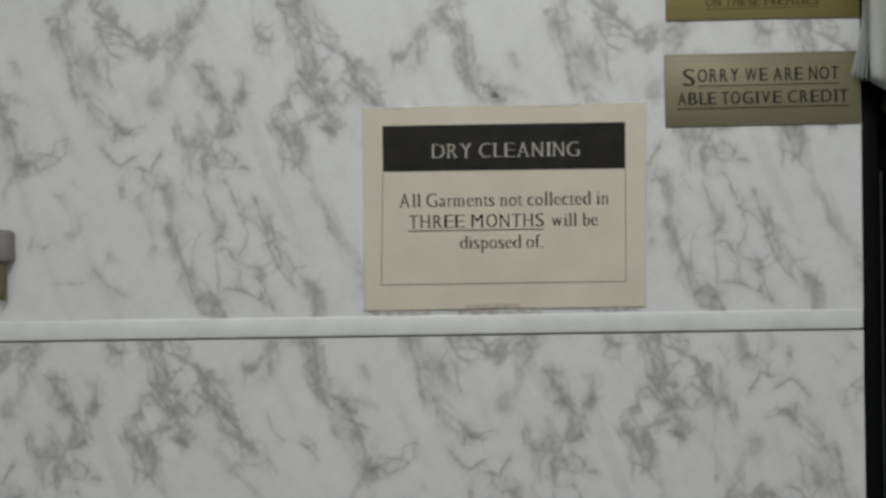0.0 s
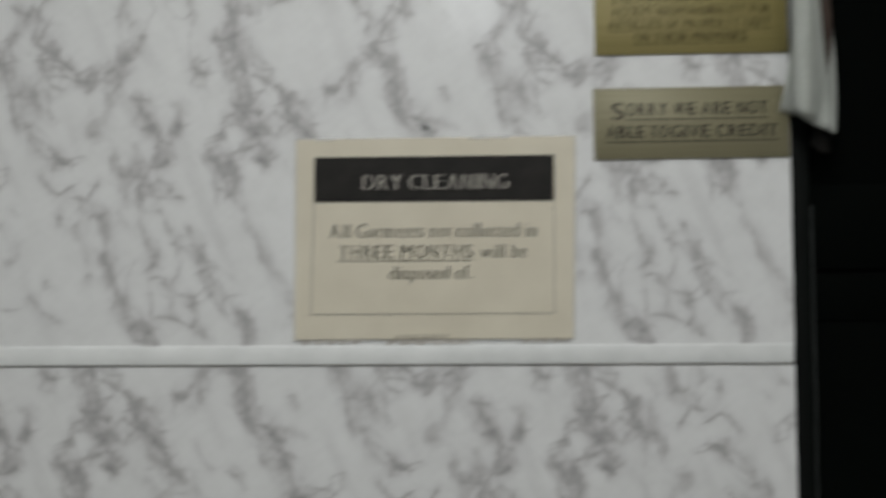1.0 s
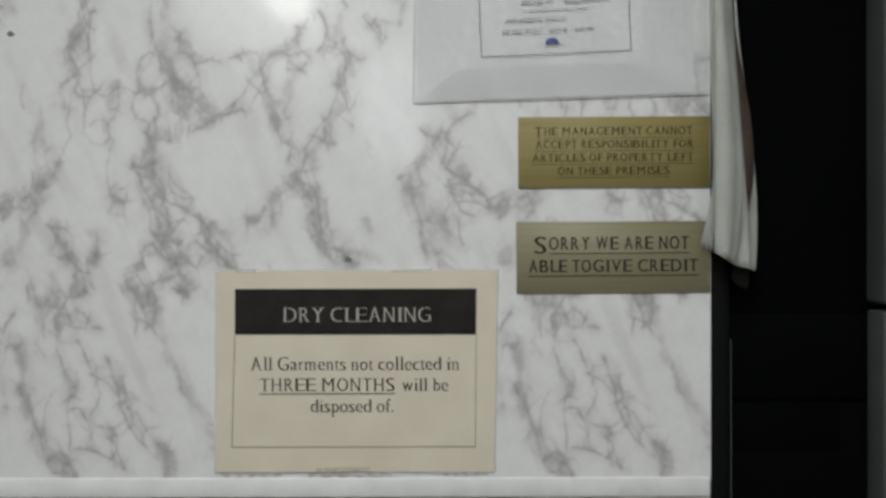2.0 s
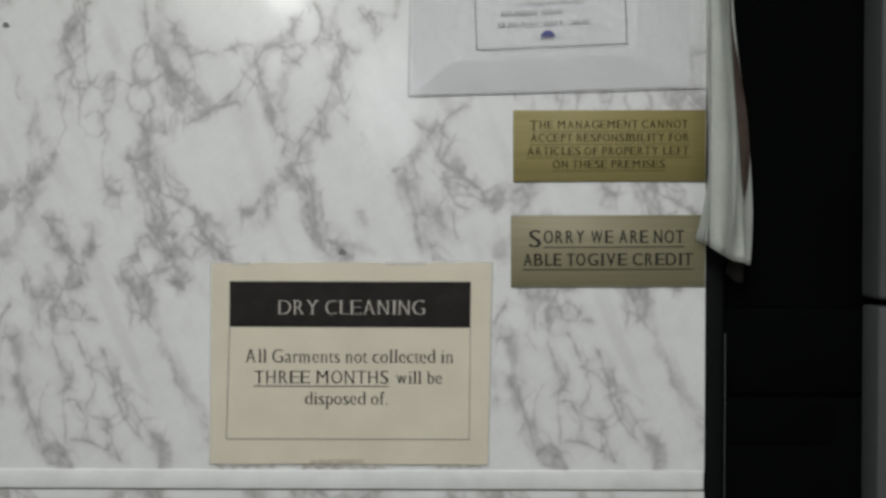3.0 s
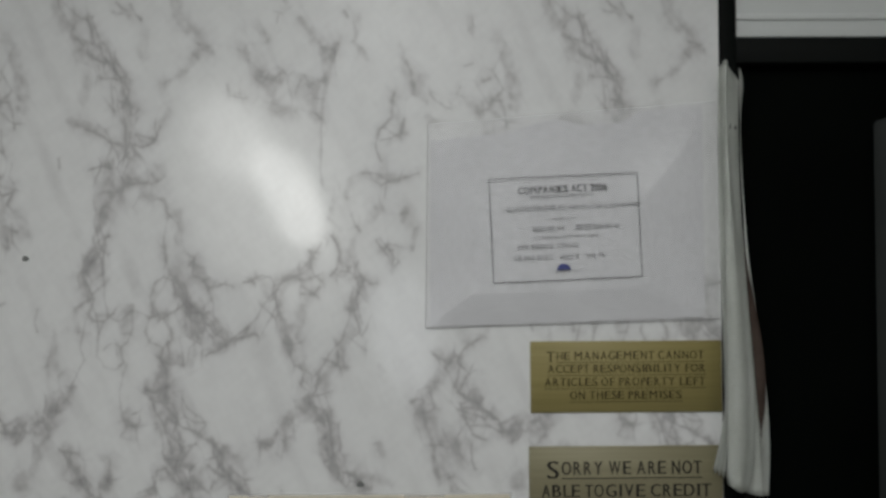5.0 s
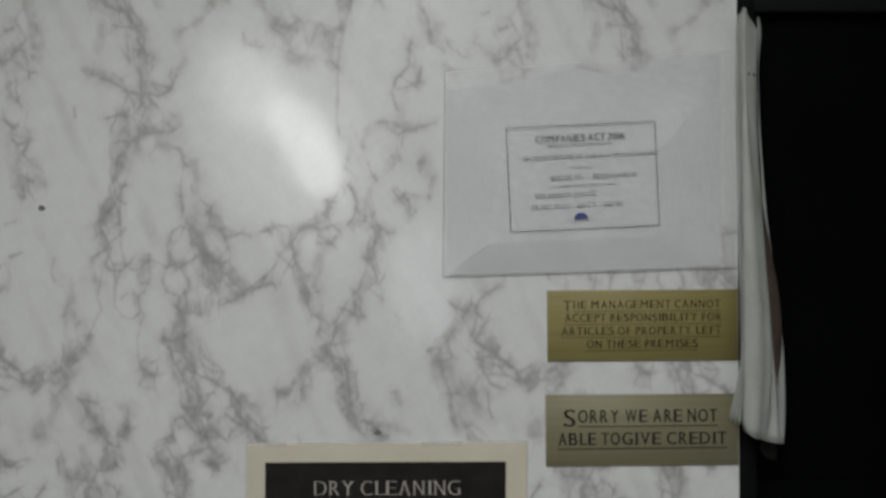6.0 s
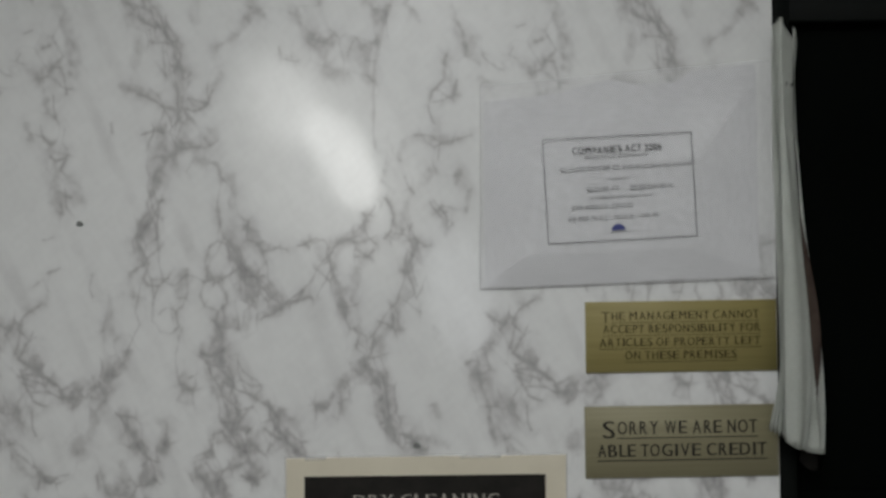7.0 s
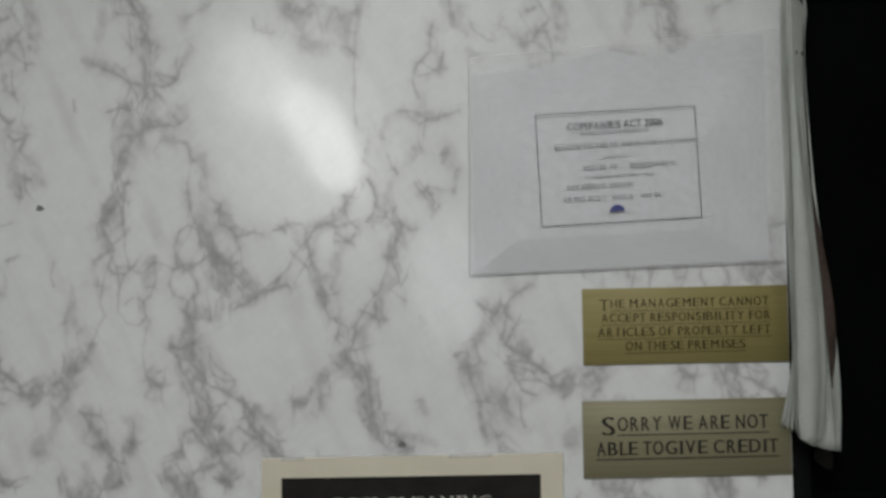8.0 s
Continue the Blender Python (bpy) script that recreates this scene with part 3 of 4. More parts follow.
vein(3.0, 0.52, (116, 743), (120, 750), (124, 759))
vein(6.0, 0.35, (96, 736), (102, 753), (114, 756))
vein(1.3, 0.27, (174, 682), (180, 702), (190, 720), (201, 726))
vein(1.3, 0.27, (180, 685), (190, 693), (198, 708), (210, 723), (218, 732))
vein(3.6, 0.23, (180, 670), (195, 679), (204, 687))
vein(1.9, 0.34, (208, 717), (216, 729), (225, 735))
vein(8.4, 0.35, (213, 723), (225, 744), (222, 756))
vein(6.0, 0.23, (219, 616), (228, 640), (237, 663), (249, 681), (267, 693), (268, 735))
vein(1.9, 0.34, (237, 559), (244, 569))
vein(1.9, 0.34, (180, 559), (189, 565), (194, 580), (198, 589), (198, 601))
vein(1.9, 0.34, (207, 568), (208, 583), (206, 598))
vein(4.2, 0.52, (198, 602), (201, 595))
vein(1.3, 0.27, (204, 559), (212, 571))
vein(7.2, 0.23, (201, 568), (201, 583))
vein(1.9, 0.34, (144, 267), (135, 285), (121, 300), (118, 309), (122, 318), (129, 333))
vein(1.3, 0.27, (141, 276), (140, 306), (141, 330), (145, 351))
vein(1.3, 0.27, (129, 333), (125, 348), (119, 366), (116, 383), (122, 398), (111, 416), (106, 431))
vein(1.3, 0.27, (122, 348), (129, 357), (141, 357), (150, 348))
vein(1.3, 0.27, (145, 351), (156, 357), (168, 348))
vein(1.3, 0.27, (141, 357), (135, 371), (134, 392), (141, 404), (153, 408), (162, 401), (159, 386), (150, 380), (141, 386))
vein(1.3, 0.27, (168, 348), (180, 348), (190, 354), (201, 348), (208, 351))
vein(1.3, 0.27, (168, 348), (171, 365), (165, 380), (159, 386))
vein(1.3, 0.27, (190, 354), (186, 368), (192, 380), (204, 383), (213, 377), (212, 365), (204, 356))
vein(1.3, 0.27, (204, 383), (201, 398), (208, 407), (206, 419))
vein(1.3, 0.27, (195, 315), (190, 330), (192, 348))
vein(1.3, 0.27, (195, 315), (204, 309), (213, 315), (216, 327))
vein(1.9, 0.34, (216, 327), (225, 336), (231, 348), (243, 348), (249, 356))
vein(1.3, 0.27, (231, 348), (237, 362), (242, 374))
vein(1.3, 0.27, (243, 348), (255, 356), (261, 365))
vein(4.8, 0.35, (225, 324), (237, 348), (243, 371))
vein(1.3, 0.27, (242, 374), (231, 386), (228, 401))
vein(2.4, 0.52, (186, 428), (198, 431), (208, 426))
vein(6.0, 0.41, (204, 407), (207, 437))
vein(3.0, 0.52, (208, 426), (206, 443))
vein(1.3, 0.27, (162, 410), (158, 431), (161, 455), (165, 467))
vein(1.3, 0.27, (171, 455), (180, 449), (178, 464), (171, 467))
vein(1.3, 0.27, (165, 467), (159, 476), (168, 482))
vein(1.9, 0.34, (195, 443), (201, 461), (208, 479), (213, 496))
vein(5.4, 0.29, (201, 455), (216, 491))
vein(1.3, 0.27, (225, 437), (231, 449), (243, 458), (248, 467), (240, 476))
vein(1.9, 0.34, (213, 464), (231, 470), (246, 479), (258, 487))
vein(1.3, 0.27, (219, 485), (225, 496), (222, 514))
vein(1.3, 0.27, (258, 487), (267, 502), (270, 517))
vein(1.9, 0.34, (249, 395), (264, 384), (282, 371), (294, 365))
vein(1.3, 0.27, (294, 365), (305, 353), (314, 336), (325, 324))
vein(1.9, 0.34, (288, 315), (299, 313), (308, 309), (317, 312))
vein(1.3, 0.27, (320, 321), (329, 318), (338, 309), (350, 312))
vein(1.3, 0.27, (371, 273), (362, 288), (350, 303))
vein(1.3, 0.27, (325, 342), (332, 362), (338, 380), (343, 389))
vein(1.3, 0.27, (325, 342), (317, 356), (308, 371))
vein(1.3, 0.27, (404, 327), (401, 353), (392, 377), (377, 401), (365, 416))
vein(1.3, 0.27, (347, 404), (353, 413), (349, 428))
vein(2.4, 0.52, (377, 455), (380, 472), (383, 487), (386, 499))
vein(1.9, 0.34, (365, 425), (371, 443), (374, 455))
vein(6.0, 0.29, (338, 455), (323, 475), (314, 493))
vein(1.3, 0.27, (416, 312), (410, 335), (414, 359))
vein(1.3, 0.27, (404, 294), (413, 309), (422, 318))
vein(1.3, 0.27, (433, 270), (445, 285), (448, 300))
vein(3.6, 0.29, (70, 467), (88, 455), (103, 437))
vein(1.3, 0.27, (108, 494), (102, 515))
vein(6.0, 0.17, (88, 366), (91, 407))
vein(1.9, 0.34, (282, 535), (297, 548), (300, 569), (303, 584), (314, 588))
vein(2.4, 0.52, (283, 534), (297, 548))
vein(1.3, 0.27, (324, 575), (332, 587), (339, 598))
vein(8.4, 0.35, (285, 550), (303, 563), (315, 575))
vein(7.2, 0.23, (276, 574), (302, 604), (320, 623))
vein(1.3, 0.27, (330, 536), (336, 554), (345, 563))
vein(6.0, 0.35, (408, 528), (417, 543), (428, 564))
vein(1.9, 0.34, (394, 539), (396, 543), (400, 555))
vein(1.9, 0.34, (417, 552), (424, 560))
vein(1.3, 0.27, (366, 569), (374, 576), (383, 585))
vein(1.9, 0.34, (363, 566), (371, 571))
vein(4.8, 0.35, (428, 570), (437, 597))
vein(1.9, 0.34, (428, 594), (437, 597))
vein(1.3, 0.27, (437, 597), (458, 586), (476, 577))
vein(1.3, 0.27, (471, 583), (473, 571), (488, 568))


def streaks(count):
    """Soft bands that lean the way the veins do."""
    total = np.zeros_like(U)
    for _ in range(count):
        m = rng.uniform(4, 15)
        a, b = round(0.93 * m + rng.normal(0, 1)), round((-0.36 * m + rng.normal(0, 1.2)) * REPEAT_H / REPEAT_W)
        total += np.sin(2 * np.pi * (a * WU / REPEAT_W + b * WV / REPEAT_H) + rng.uniform(0, 6.28))
    return total / math.sqrt(count)


wide = 0.04 + 0.96 * rise(0.12, 0.75, haze)
dense = rise(0.4, 1.3, haze + 0.25 * ripple(16, 5, 14))
clear *= 1 - np.clip(0.27 * coarse * wide * (0.4 + 0.6 * BREAK), 0, 0.8)
clear *= 1 - 0.15 * coarse_tone ** 1.5 * wide * np.clip(MOTTLE, 0.4, 1.3)
clear *= 1 - np.clip(0.24 * fine * dense * (0.4 + 0.6 * BREAK), 0, 0.8)
clear *= 1 - 0.11 * fine_tone * dense * np.clip(MOTTLE, 0.4, 1.3)
wash = rise(0.35, 1.7, streaks(16)) * np.clip(0.6 + 0.6 * ripple(16, 3, 9), 0, 1.4)
PRINT = 0.95 * (1 - clear) + 0.04 * rise(0.1, 2.2, haze) * (0.8 + 0.5 * ripple(20, 6, 20)) + 0.08 * wash + 0.03 * MOTTLE
PRINT = np.clip(PRINT, 0, 1)


def marble_sheet(name, x0, x1, zs, origin, parent, bulge, about=None):
    """A vinyl sheet over a board: a fine grid that carries the print, very slightly uneven."""
    split = max(x0, -0.70)
    xs = np.unique(np.concatenate([np.arange(x0, split, 0.01), np.linspace(split, x1, int((x1 - split) / 0.00105) + 1)]))
    gx, gz = np.meshgrid(xs, zs)
    # about: the sheet is hung upside down, turned half round this point
    px, pz = (2 * about[0] - gx, 2 * about[1] - gz) if about else (gx, gz)
    u = ((px - origin[0]) * 1000 / REPEAT_W % 1) * NU
    v = ((origin[1] - pz) * 1000 / REPEAT_H % 1) * NV
    iu, iv = u.astype(int), v.astype(int)
    fu, fv = u - iu, v - iv
    at = lambda a, b: PRINT[b % NV, a % NU]
    ink = (at(iu, iv) * (1 - fu) + at(iu + 1, iv) * fu) * (1 - fv) + (at(iu, iv + 1) * (1 - fu) + at(iu + 1, iv + 1) * fu) * fv
    gy = bulge * (np.sin(gx * 23 + 1.1) * np.sin(gz * 17 + 0.4) + 0.5 * np.sin(gx * 51 + gz * 37))
    rows, cols = gx.shape
    k = np.arange(rows * cols).reshape(rows, cols)
    quads = np.stack([k[:-1, :-1], k[:-1, 1:], k[1:, 1:], k[1:, :-1]], -1).reshape(-1, 4)
    mesh = bpy.data.meshes.new(name)
    mesh.vertices.add(rows * cols)
    mesh.vertices.foreach_set("co", np.stack([gx, gy, gz], -1).ravel())
    mesh.loops.add(quads.size)
    mesh.loops.foreach_set("vertex_index", quads.ravel())
    mesh.polygons.add(len(quads))
    mesh.polygons.foreach_set("loop_start", np.arange(0, quads.size, 4))
    mesh.attributes.new("vein", "FLOAT", "POINT").data.foreach_set("value", ink.ravel())
    mesh.update(calc_edges=True)
    mesh.polygons.foreach_set("use_smooth", np.ones(len(quads), bool))
    mesh.materials.append(MARBLE)
    ob = new(name, mesh)
    ob.parent = parent
    return ob


EDGE = 0.2755
upper = thing("wall_panel_1", "grey-veined white marble-effect vinyl panel on a partition", "wall panel", kind="structure")
marble_sheet("vinyl_sheet", -1.0, EDGE, np.concatenate([np.arange(1.2585, 2.04, 0.00105), np.arange(2.041, 2.20, 0.008)]), (-0.52, 2.02), upper, 0.0003)
part("board", block(-1.0, EDGE - 0.0005, 0.001, 0.02, 1.2585, 2.20), BOARD, upper)
lower = thing("wall_panel_2", "grey-veined white marble-effect vinyl panel below a white trim", "wall panel", kind="structure")
SEAM_X = 0.117
LOW_ROWS = np.concatenate([np.arange(0.1, 1.0, 0.01), np.arange(1.0, 1.2385, 0.00105), [1.2385]])
marble_sheet("vinyl_sheet", -1.0, SEAM_X, LOW_ROWS, (-0.682, 1.694), lower, 0.0003)
marble_sheet("vinyl_strip", SEAM_X, EDGE, LOW_ROWS, (-0.682, 1.694), lower, 0.0003, (0.029, 1.143))
part("board", block(-1.0, EDGE - 0.0005, 0.001, 0.02, 0.1, 1.2385), BOARD, lower)
part("skirting", block(-1.0, EDGE, 0.004, 0.02, 0, 0.1), WHITE_TRIM, lower)

# white joint trim between the two sheets
trim = part("trim", block(-1.0, EDGE - 0.001, -0.0025, 0.02, 1.2401, 1.2605, 0.0015), WHITE_TRIM, None)
tagged(trim, "narrow white plastic joint strip between marble-effect panels", "trim", kind="structure")


# ---- signs ----
def bar(x0, x1, z, height, y, material, parent, name="underline", lean=0.0, about=None):
    bm = block(x0, x1, y, y + 0.0003, z - height / 2, z + height / 2)
    if lean:
        turned(bm, lean, *(about or (x0, z)))
    return part(name, bm, material, parent)


sign = thing("notice_sign", "cream laminated dry cleaning notice taped to marble panel", "sign", (-0.099, 0, 1.267))
part("card", outline([(-0.2455, 1.4795), (0.0500, 1.4800), (0.0462, 1.2670), (-0.2475, 1.2672)], -0.0030, -0.0012), CREAM, sign)
part("laminate", outline([(-0.2475, 1.4815), (0.0518, 1.4818), (0.0480, 1.2654), (-0.2495, 1.2656)], -0.0011, -0.0007), CLEAR, sign, "clear laminate rim")
part("header_band", outline([(-0.2262, 1.4602), (0.0280, 1.4602), (0.0275, 1.4118), (-0.2265, 1.4122)], -0.0034, -0.0029), BLACK_INK_AND_SHADE, sign, "black printed header band")
lettering("DRY CLEANING", -0.1745, -0.0195, 1.4250, 0.0158, -0.0037, WHITE_INK, sign, thin=0.016)
lettering("All Garments not collected in", -0.2100, 0.0100, 1.3742, 0.0145, -0.0034, BLACK_INK_AND_SHADE, sign, thin=0.006)
lettering("THREE MONTHS", -0.2000, -0.0580, 1.3522, 0.0140, -0.0034, BLACK_INK_AND_SHADE, sign, thin=0.006)
lettering("will be", -0.0510, -0.0020, 1.3522, 0.0140, -0.0034, BLACK_INK_AND_SHADE, sign, thin=0.006)
lettering("disposed of.", -0.1470, -0.0580, 1.3300, 0.0140, -0.0034, BLACK_INK_AND_SHADE, sign, thin=0.006)
bar(-0.2010, -0.0580, 1.3496, 0.0010, -0.0034, BLACK_INK_AND_SHADE, sign)
bar(-0.2300, 0.0270, 1.2935, 0.0007, -0.0034, GREY_INK, sign, "border_line", 0.0)
for xa, xb in ((-0.2265, -0.2300), (0.0275, 0.0265)):
    part("border_line", outline([(xa - 0.0003, 1.412), (xa + 0.0003, 1.412), (xb + 0.0003, 1.2935), (xb - 0.0003, 1.2935)], -0.0034, -0.0030), GREY_INK, sign)

for xa, xb, za, zb, material, label in ((-0.142, -0.086, 1.2675, 1.2725, OLD_TAPE, "grubby strip of old tape on the notice edge"),
                                       (-0.062, -0.020, 1.4775, 1.4815, CLEAR, "short strip of clear sticky tape on the notice edge"),
                                       (-0.226, -0.205, 1.4772, 1.4812, CLEAR, "short strip of clear sticky tape on the notice edge")):
    strip = part("tape_strip", outline([(xa, za), (xb, za + 0.0006), (xb + 0.003, zb), (xa + 0.001, zb - 0.0008)], -0.0036, -0.0031), material, None)
    tagged(strip, label, "tape", "tape on the notice")


for xa, xb, za, zb, seed in ((-0.243, -0.178, 1.2628, 1.2668, 1), (-0.150, -0.062, 1.2618, 1.2668, 4), (-0.010, 0.040, 1.2634, 1.2668, 7)):
    count = 16
    lower_rim = [(xa + (xb - xa) * i / count, za + 0.0016 * (math.sin(seed + 1.9 * i) + 0.6 * math.sin(4.3 * i + seed))) for i in range(count + 1)]
    smear = part("glue_residue", outline([(xa, zb), *lower_rim, (xb, zb)], -0.0014, -0.0008), GRIME, None)
    tagged(smear, "brownish glue smear under the notice on marble panel", "residue", "glue smears under the notice")


def brass_plate(x0, z0, x1, z1, material, tilt):
    ob = thing("brass_plaque", "", "sign", ((x0 + x1) / 2, 0, z0), "brass plaques on the panel")
    part("plate", turned(block(x0, x1, -0.0022, -0.0006, z0, z1, 0.0004, 1), tilt, x0, z0), material, ob)
    return ob


plaque = tagged(brass_plate(0.0725, 1.5655, 0.2745, 1.6405, BRASS, 0.2), "yellow brass plaque about property on a marble-effect panel")
LEAN = 0.35
for text, x0, x1, z, cap in (("HE MANAGEMENT CANNOT", 0.0995, 0.2560, 1.6210, 0.0085), ("ACCEPT RESPONSIBILITY FOR", 0.0905, 0.2575, 1.6072, 0.0085),
                             ("ARTICLES OF PROPERTY LEFT", 0.0870, 0.2570, 1.5932, 0.0085), ("ON THESE PREMISES", 0.1140, 0.2320, 1.5795, 0.0085)):
    lettering(text, x0, x1, z, cap, -0.0024, BROWN_INK, plaque, lean=LEAN, thin=-0.004)
    bar(x0, x1, z - 0.0028, 0.0006, -0.0024, BROWN_INK, plaque, lean=LEAN)
lettering("T", 0.0895, 0.0985, 1.6185, 0.0115, -0.0024, BROWN_INK, plaque)
plaque = tagged(brass_plate(0.0705, 1.4545, 0.2745, 1.5300, BRASS_PALE, 0.25), "pale brass plaque refusing credit, fixed to the marble panel")
for text, x0, x1, z, cap in (("ORRY WE ARE NOT", 0.1045, 0.2525, 1.5005, 0.0135), ("ABLE TO", 0.0830, 0.1495, 1.4768, 0.0130), ("GIVE CREDIT", 0.1510, 0.2620, 1.4772, 0.0130)):
    lettering(text, x0, x1, z, cap, -0.0024, BLACK_INK_AND_SHADE, plaque, lean=LEAN, thin=-0.007)
    if text[0] != "G":
        bar(x0, 0.2620 if z < 1.49 else x1, z - 0.0040, 0.0011, -0.0024, BLACK_INK_AND_SHADE, plaque, lean=LEAN)
lettering("S", 0.0890, 0.1025, 1.4965, 0.0180, -0.0024, BLACK_INK_AND_SHADE, plaque)


# ---- clear pocket with the company notice ----
pocket = thing("document_pocket", "clear plastic pocket with a printed white company notice", "sign", (0.117, 0, 1.657))
PT = [(-0.0380, 1.6558), (0.2722, 1.6648), (0.2722, 1.8960), (-0.0355, 1.8720)]


def torn_top(s):
    """How far the sheet's upper edge falls short of the sleeve, along its length."""
    return float(np.interp(s, (0, 0.28, 0.42, 0.47, 0.56, 0.70, 0.77, 1), (0.017, 0.015, 0.006, 0.005, 0.013, 0.014, 0.004, 0.002)))


def quilted(corners, rise, ny, nx, base, short=None):
    """A sheet pinched at its rim and lifted in the middle with flat facets."""
    bm = bmesh.new()
    grid = []
    a, b, c, d = (Vector((x, 0, z)) for x, z in corners)
    for j in range(ny + 1):
        row = []
        for i in range(nx + 1):
            s, t = i / nx, j / ny
            p = (a.lerp(b, s)).lerp(d.lerp(c, s), t)
            if short:
                p.z -= short(s) * t ** 6
            lift = min(s / 0.15, (1 - s) / 0.24, t / 0.15, (1 - t) / 0.42, 1.0)
            p.y = base - rise * lift - 0.0006 * math.sin(9 * s + 4 * t) * lift
            row.append(bm.verts.new(p))
        grid.append(row)
    for j in range(ny):
        for i in range(nx):
            bm.faces.new((grid[j][i], grid[j][i + 1], grid[j + 1][i + 1], grid[j + 1][i]))
    return bm


part("paper", quilted([(-0.0335, 1.6572), (0.2575, 1.6660), (0.2570, 1.8935), (-0.0320, 1.8712)], 0.0052, 80, 52, -0.0012, torn_top), PAPER, pocket, "white paper sheet")
part("sleeve", quilted(PT, 0.0058, 80, 52, -0.0016), CLEAR, pocket, "clear glossy plastic sleeve")
# grey rim lines: the sleeve's edge with its thin shadow put into the colour
part("seam", outline([(-0.0380, 1.6552), (0.2722, 1.6642), (0.2722, 1.6650), (-0.0380, 1.6562)], -0.0026, -0.0014), SEAM, pocket, "grey line for the sleeve edge and its shadow")
part("seam", outline([(-0.0386, 1.6558), (-0.0376, 1.6558), (-0.0351, 1.8720), (-0.0359, 1.8720)], -0.0026, -0.0014), SEAM, pocket, "grey line for the sleeve edge and its shadow")
Y = -0.0087
TILT = 2.4


def card_line(x0, x1, dz, height, material, name="printed_line"):
    """A line on the notice, given along its upper edge and down from it."""
    return turned_part(name, block(x0, x1, Y, Y + 0.0003, 1.812 - dz - height / 2, 1.812 - dz + height / 2), material)


def turned_part(name, bm, material):
    return part(name, turned(bm, TILT, 0.029, 1.812), material, pocket)


card_line(0.029, 0.1855, 0, 0.0007, GREY_INK, "border_line")
card_line(0.029, 0.1855, 0.1095, 0.0007, GREY_INK, "border_line")
turned_part("border_line", block(0.0286, 0.0294, Y, Y + 0.0003, 1.7025, 1.812), GREY_INK)
turned_part("border_line", block(0.1851, 0.1859, Y, Y + 0.0003, 1.7025, 1.812), GREY_INK)
lettering("COMPANIES ACT 2006", 0.0600, 0.1540, 1.7962, 0.0072, Y, GREY_INK, pocket, lean=TILT)
for x0, x1, dz, h, m in ((0.072, 0.140, 0.0205, 0.0022, PALE_INK), (0.046, 0.108, 0.0325, 0.0050, PALE_INK), (0.112, 0.184, 0.0330, 0.0042, PALE_INK),
                         (0.094, 0.120, 0.0445, 0.0015, PALE_INK), (0.073, 0.108, 0.0545, 0.0050, PALE_INK), (0.118, 0.164, 0.0545, 0.0055, PALE_INK),
                         (0.074, 0.142, 0.0635, 0.0018, PALE_INK), (0.056, 0.095, 0.0725, 0.0050, PALE_INK), (0.098, 0.120, 0.0725, 0.0050, PALE_INK),
                         (0.052, 0.092, 0.0845, 0.0050, PALE_INK), (0.100, 0.120, 0.0845, 0.0045, PALE_INK), (0.128, 0.148, 0.0845, 0.0045, PALE_INK),
                         (0.094, 0.124, 0.1000, 0.0012, PALE_INK)):
    x, step = x0, max(h * 0.75, 0.0016)
    while x < x1 - 0.001:
        wide_ = min(step * random.uniform(0.5, 0.95), x1 - x)
        card_line(x, x + wide_, dz + random.uniform(-0.06, 0.06) * h, h * random.uniform(0.6, 0.95), m)
        x += step * (1.6 if random.random() < 0.14 else 1.08)
dome = [(0.1035 + 0.0072 * math.cos(math.pi * i / 10), 1.7130 + 0.0065 * math.sin(math.pi * i / 10)) for i in range(11)]
turned_part("emblem", outline(dome, Y, Y + 0.0003), BLUE_INK)


# ---- papers hanging at the panel's edge ----
def curve3(values, s):
    """A smooth curve through four values at 0, 0.4, 0.8 and 1."""
    knots = (0, 0.4, 0.8, 1)
    total = 0.0
    for i, v in enumerate(values):
        w = 1.0
        for j, k in enumerate(knots):
            if j != i:
                w *= (s - k) / (knots[i] - k)
        total += v * w
    return total


def hanging_sheet(left, right, top, foot, depth, belly, turn=0.0, kick=0.0, flare=0.0, wave=0.0):
    """A limp sheet from top to foot, between a left and a right edge, with a belly towards the room and its right side turned back.
    flare: how far its foot swings to the left; wave: the depth of a soft crease down its length."""
    bm = bmesh.new()
    grid = []
    for j in range(49):
        s = j / 48
        row = []
        for i in range(15):
            w = i / 14
            x = curve3(left, s) * (1 - w) + curve3(right, s) * w - flare * max(0.0, (s - 0.84) / 0.16) ** 1.4 * (1 - 0.08 * w)
            y = depth - belly * math.sin(math.pi * min(1, w * 1.25)) * (0.45 + 0.55 * s) + turn * w * w - kick * s ** 8 * w
            y += wave * math.sin(6.0 * w + 5.0 * s + 40 * depth) * w
            z = (top[0] * (1 - w) + top[1] * w) * (1 - s) + (foot[0] * (1 - w) + foot[1] * w) * s + 0.004 * math.sin(math.pi * w) * (1 - 2.0 * s)
            row.append(bm.verts.new((x, y, z)))
        grid.append(row)
    for j in range(48):
        for i in range(14):
            bm.faces.new((grid[j][i], grid[j + 1][i], grid[j + 1][i + 1], grid[j][i + 1])).smooth = True
    bmesh.ops.solidify(bm, geom=bm.faces[:], thickness=0.0004)
    return bm


stack = thing("paper_stack", "limp white papers hung in a bunch beside the panel", "papers", (0.285, 0, 1.50))
for n in range(4):
    k = n * 0.0016
    part("paper_sheet", hanging_sheet((0.2745, 0.2735 + k / 2, 0.2768 + k / 3, 0.2765 + k / 2), (0.2800, 0.2790, 0.2790 + k / 3, 0.2795 + k / 2), (1.9315 - k, 1.922), (1.507 - k, 1.504 - k), -0.003 - 1.6 * k, 0.0006, flare=0.0125 - 1.7 * k), SHEET, stack)
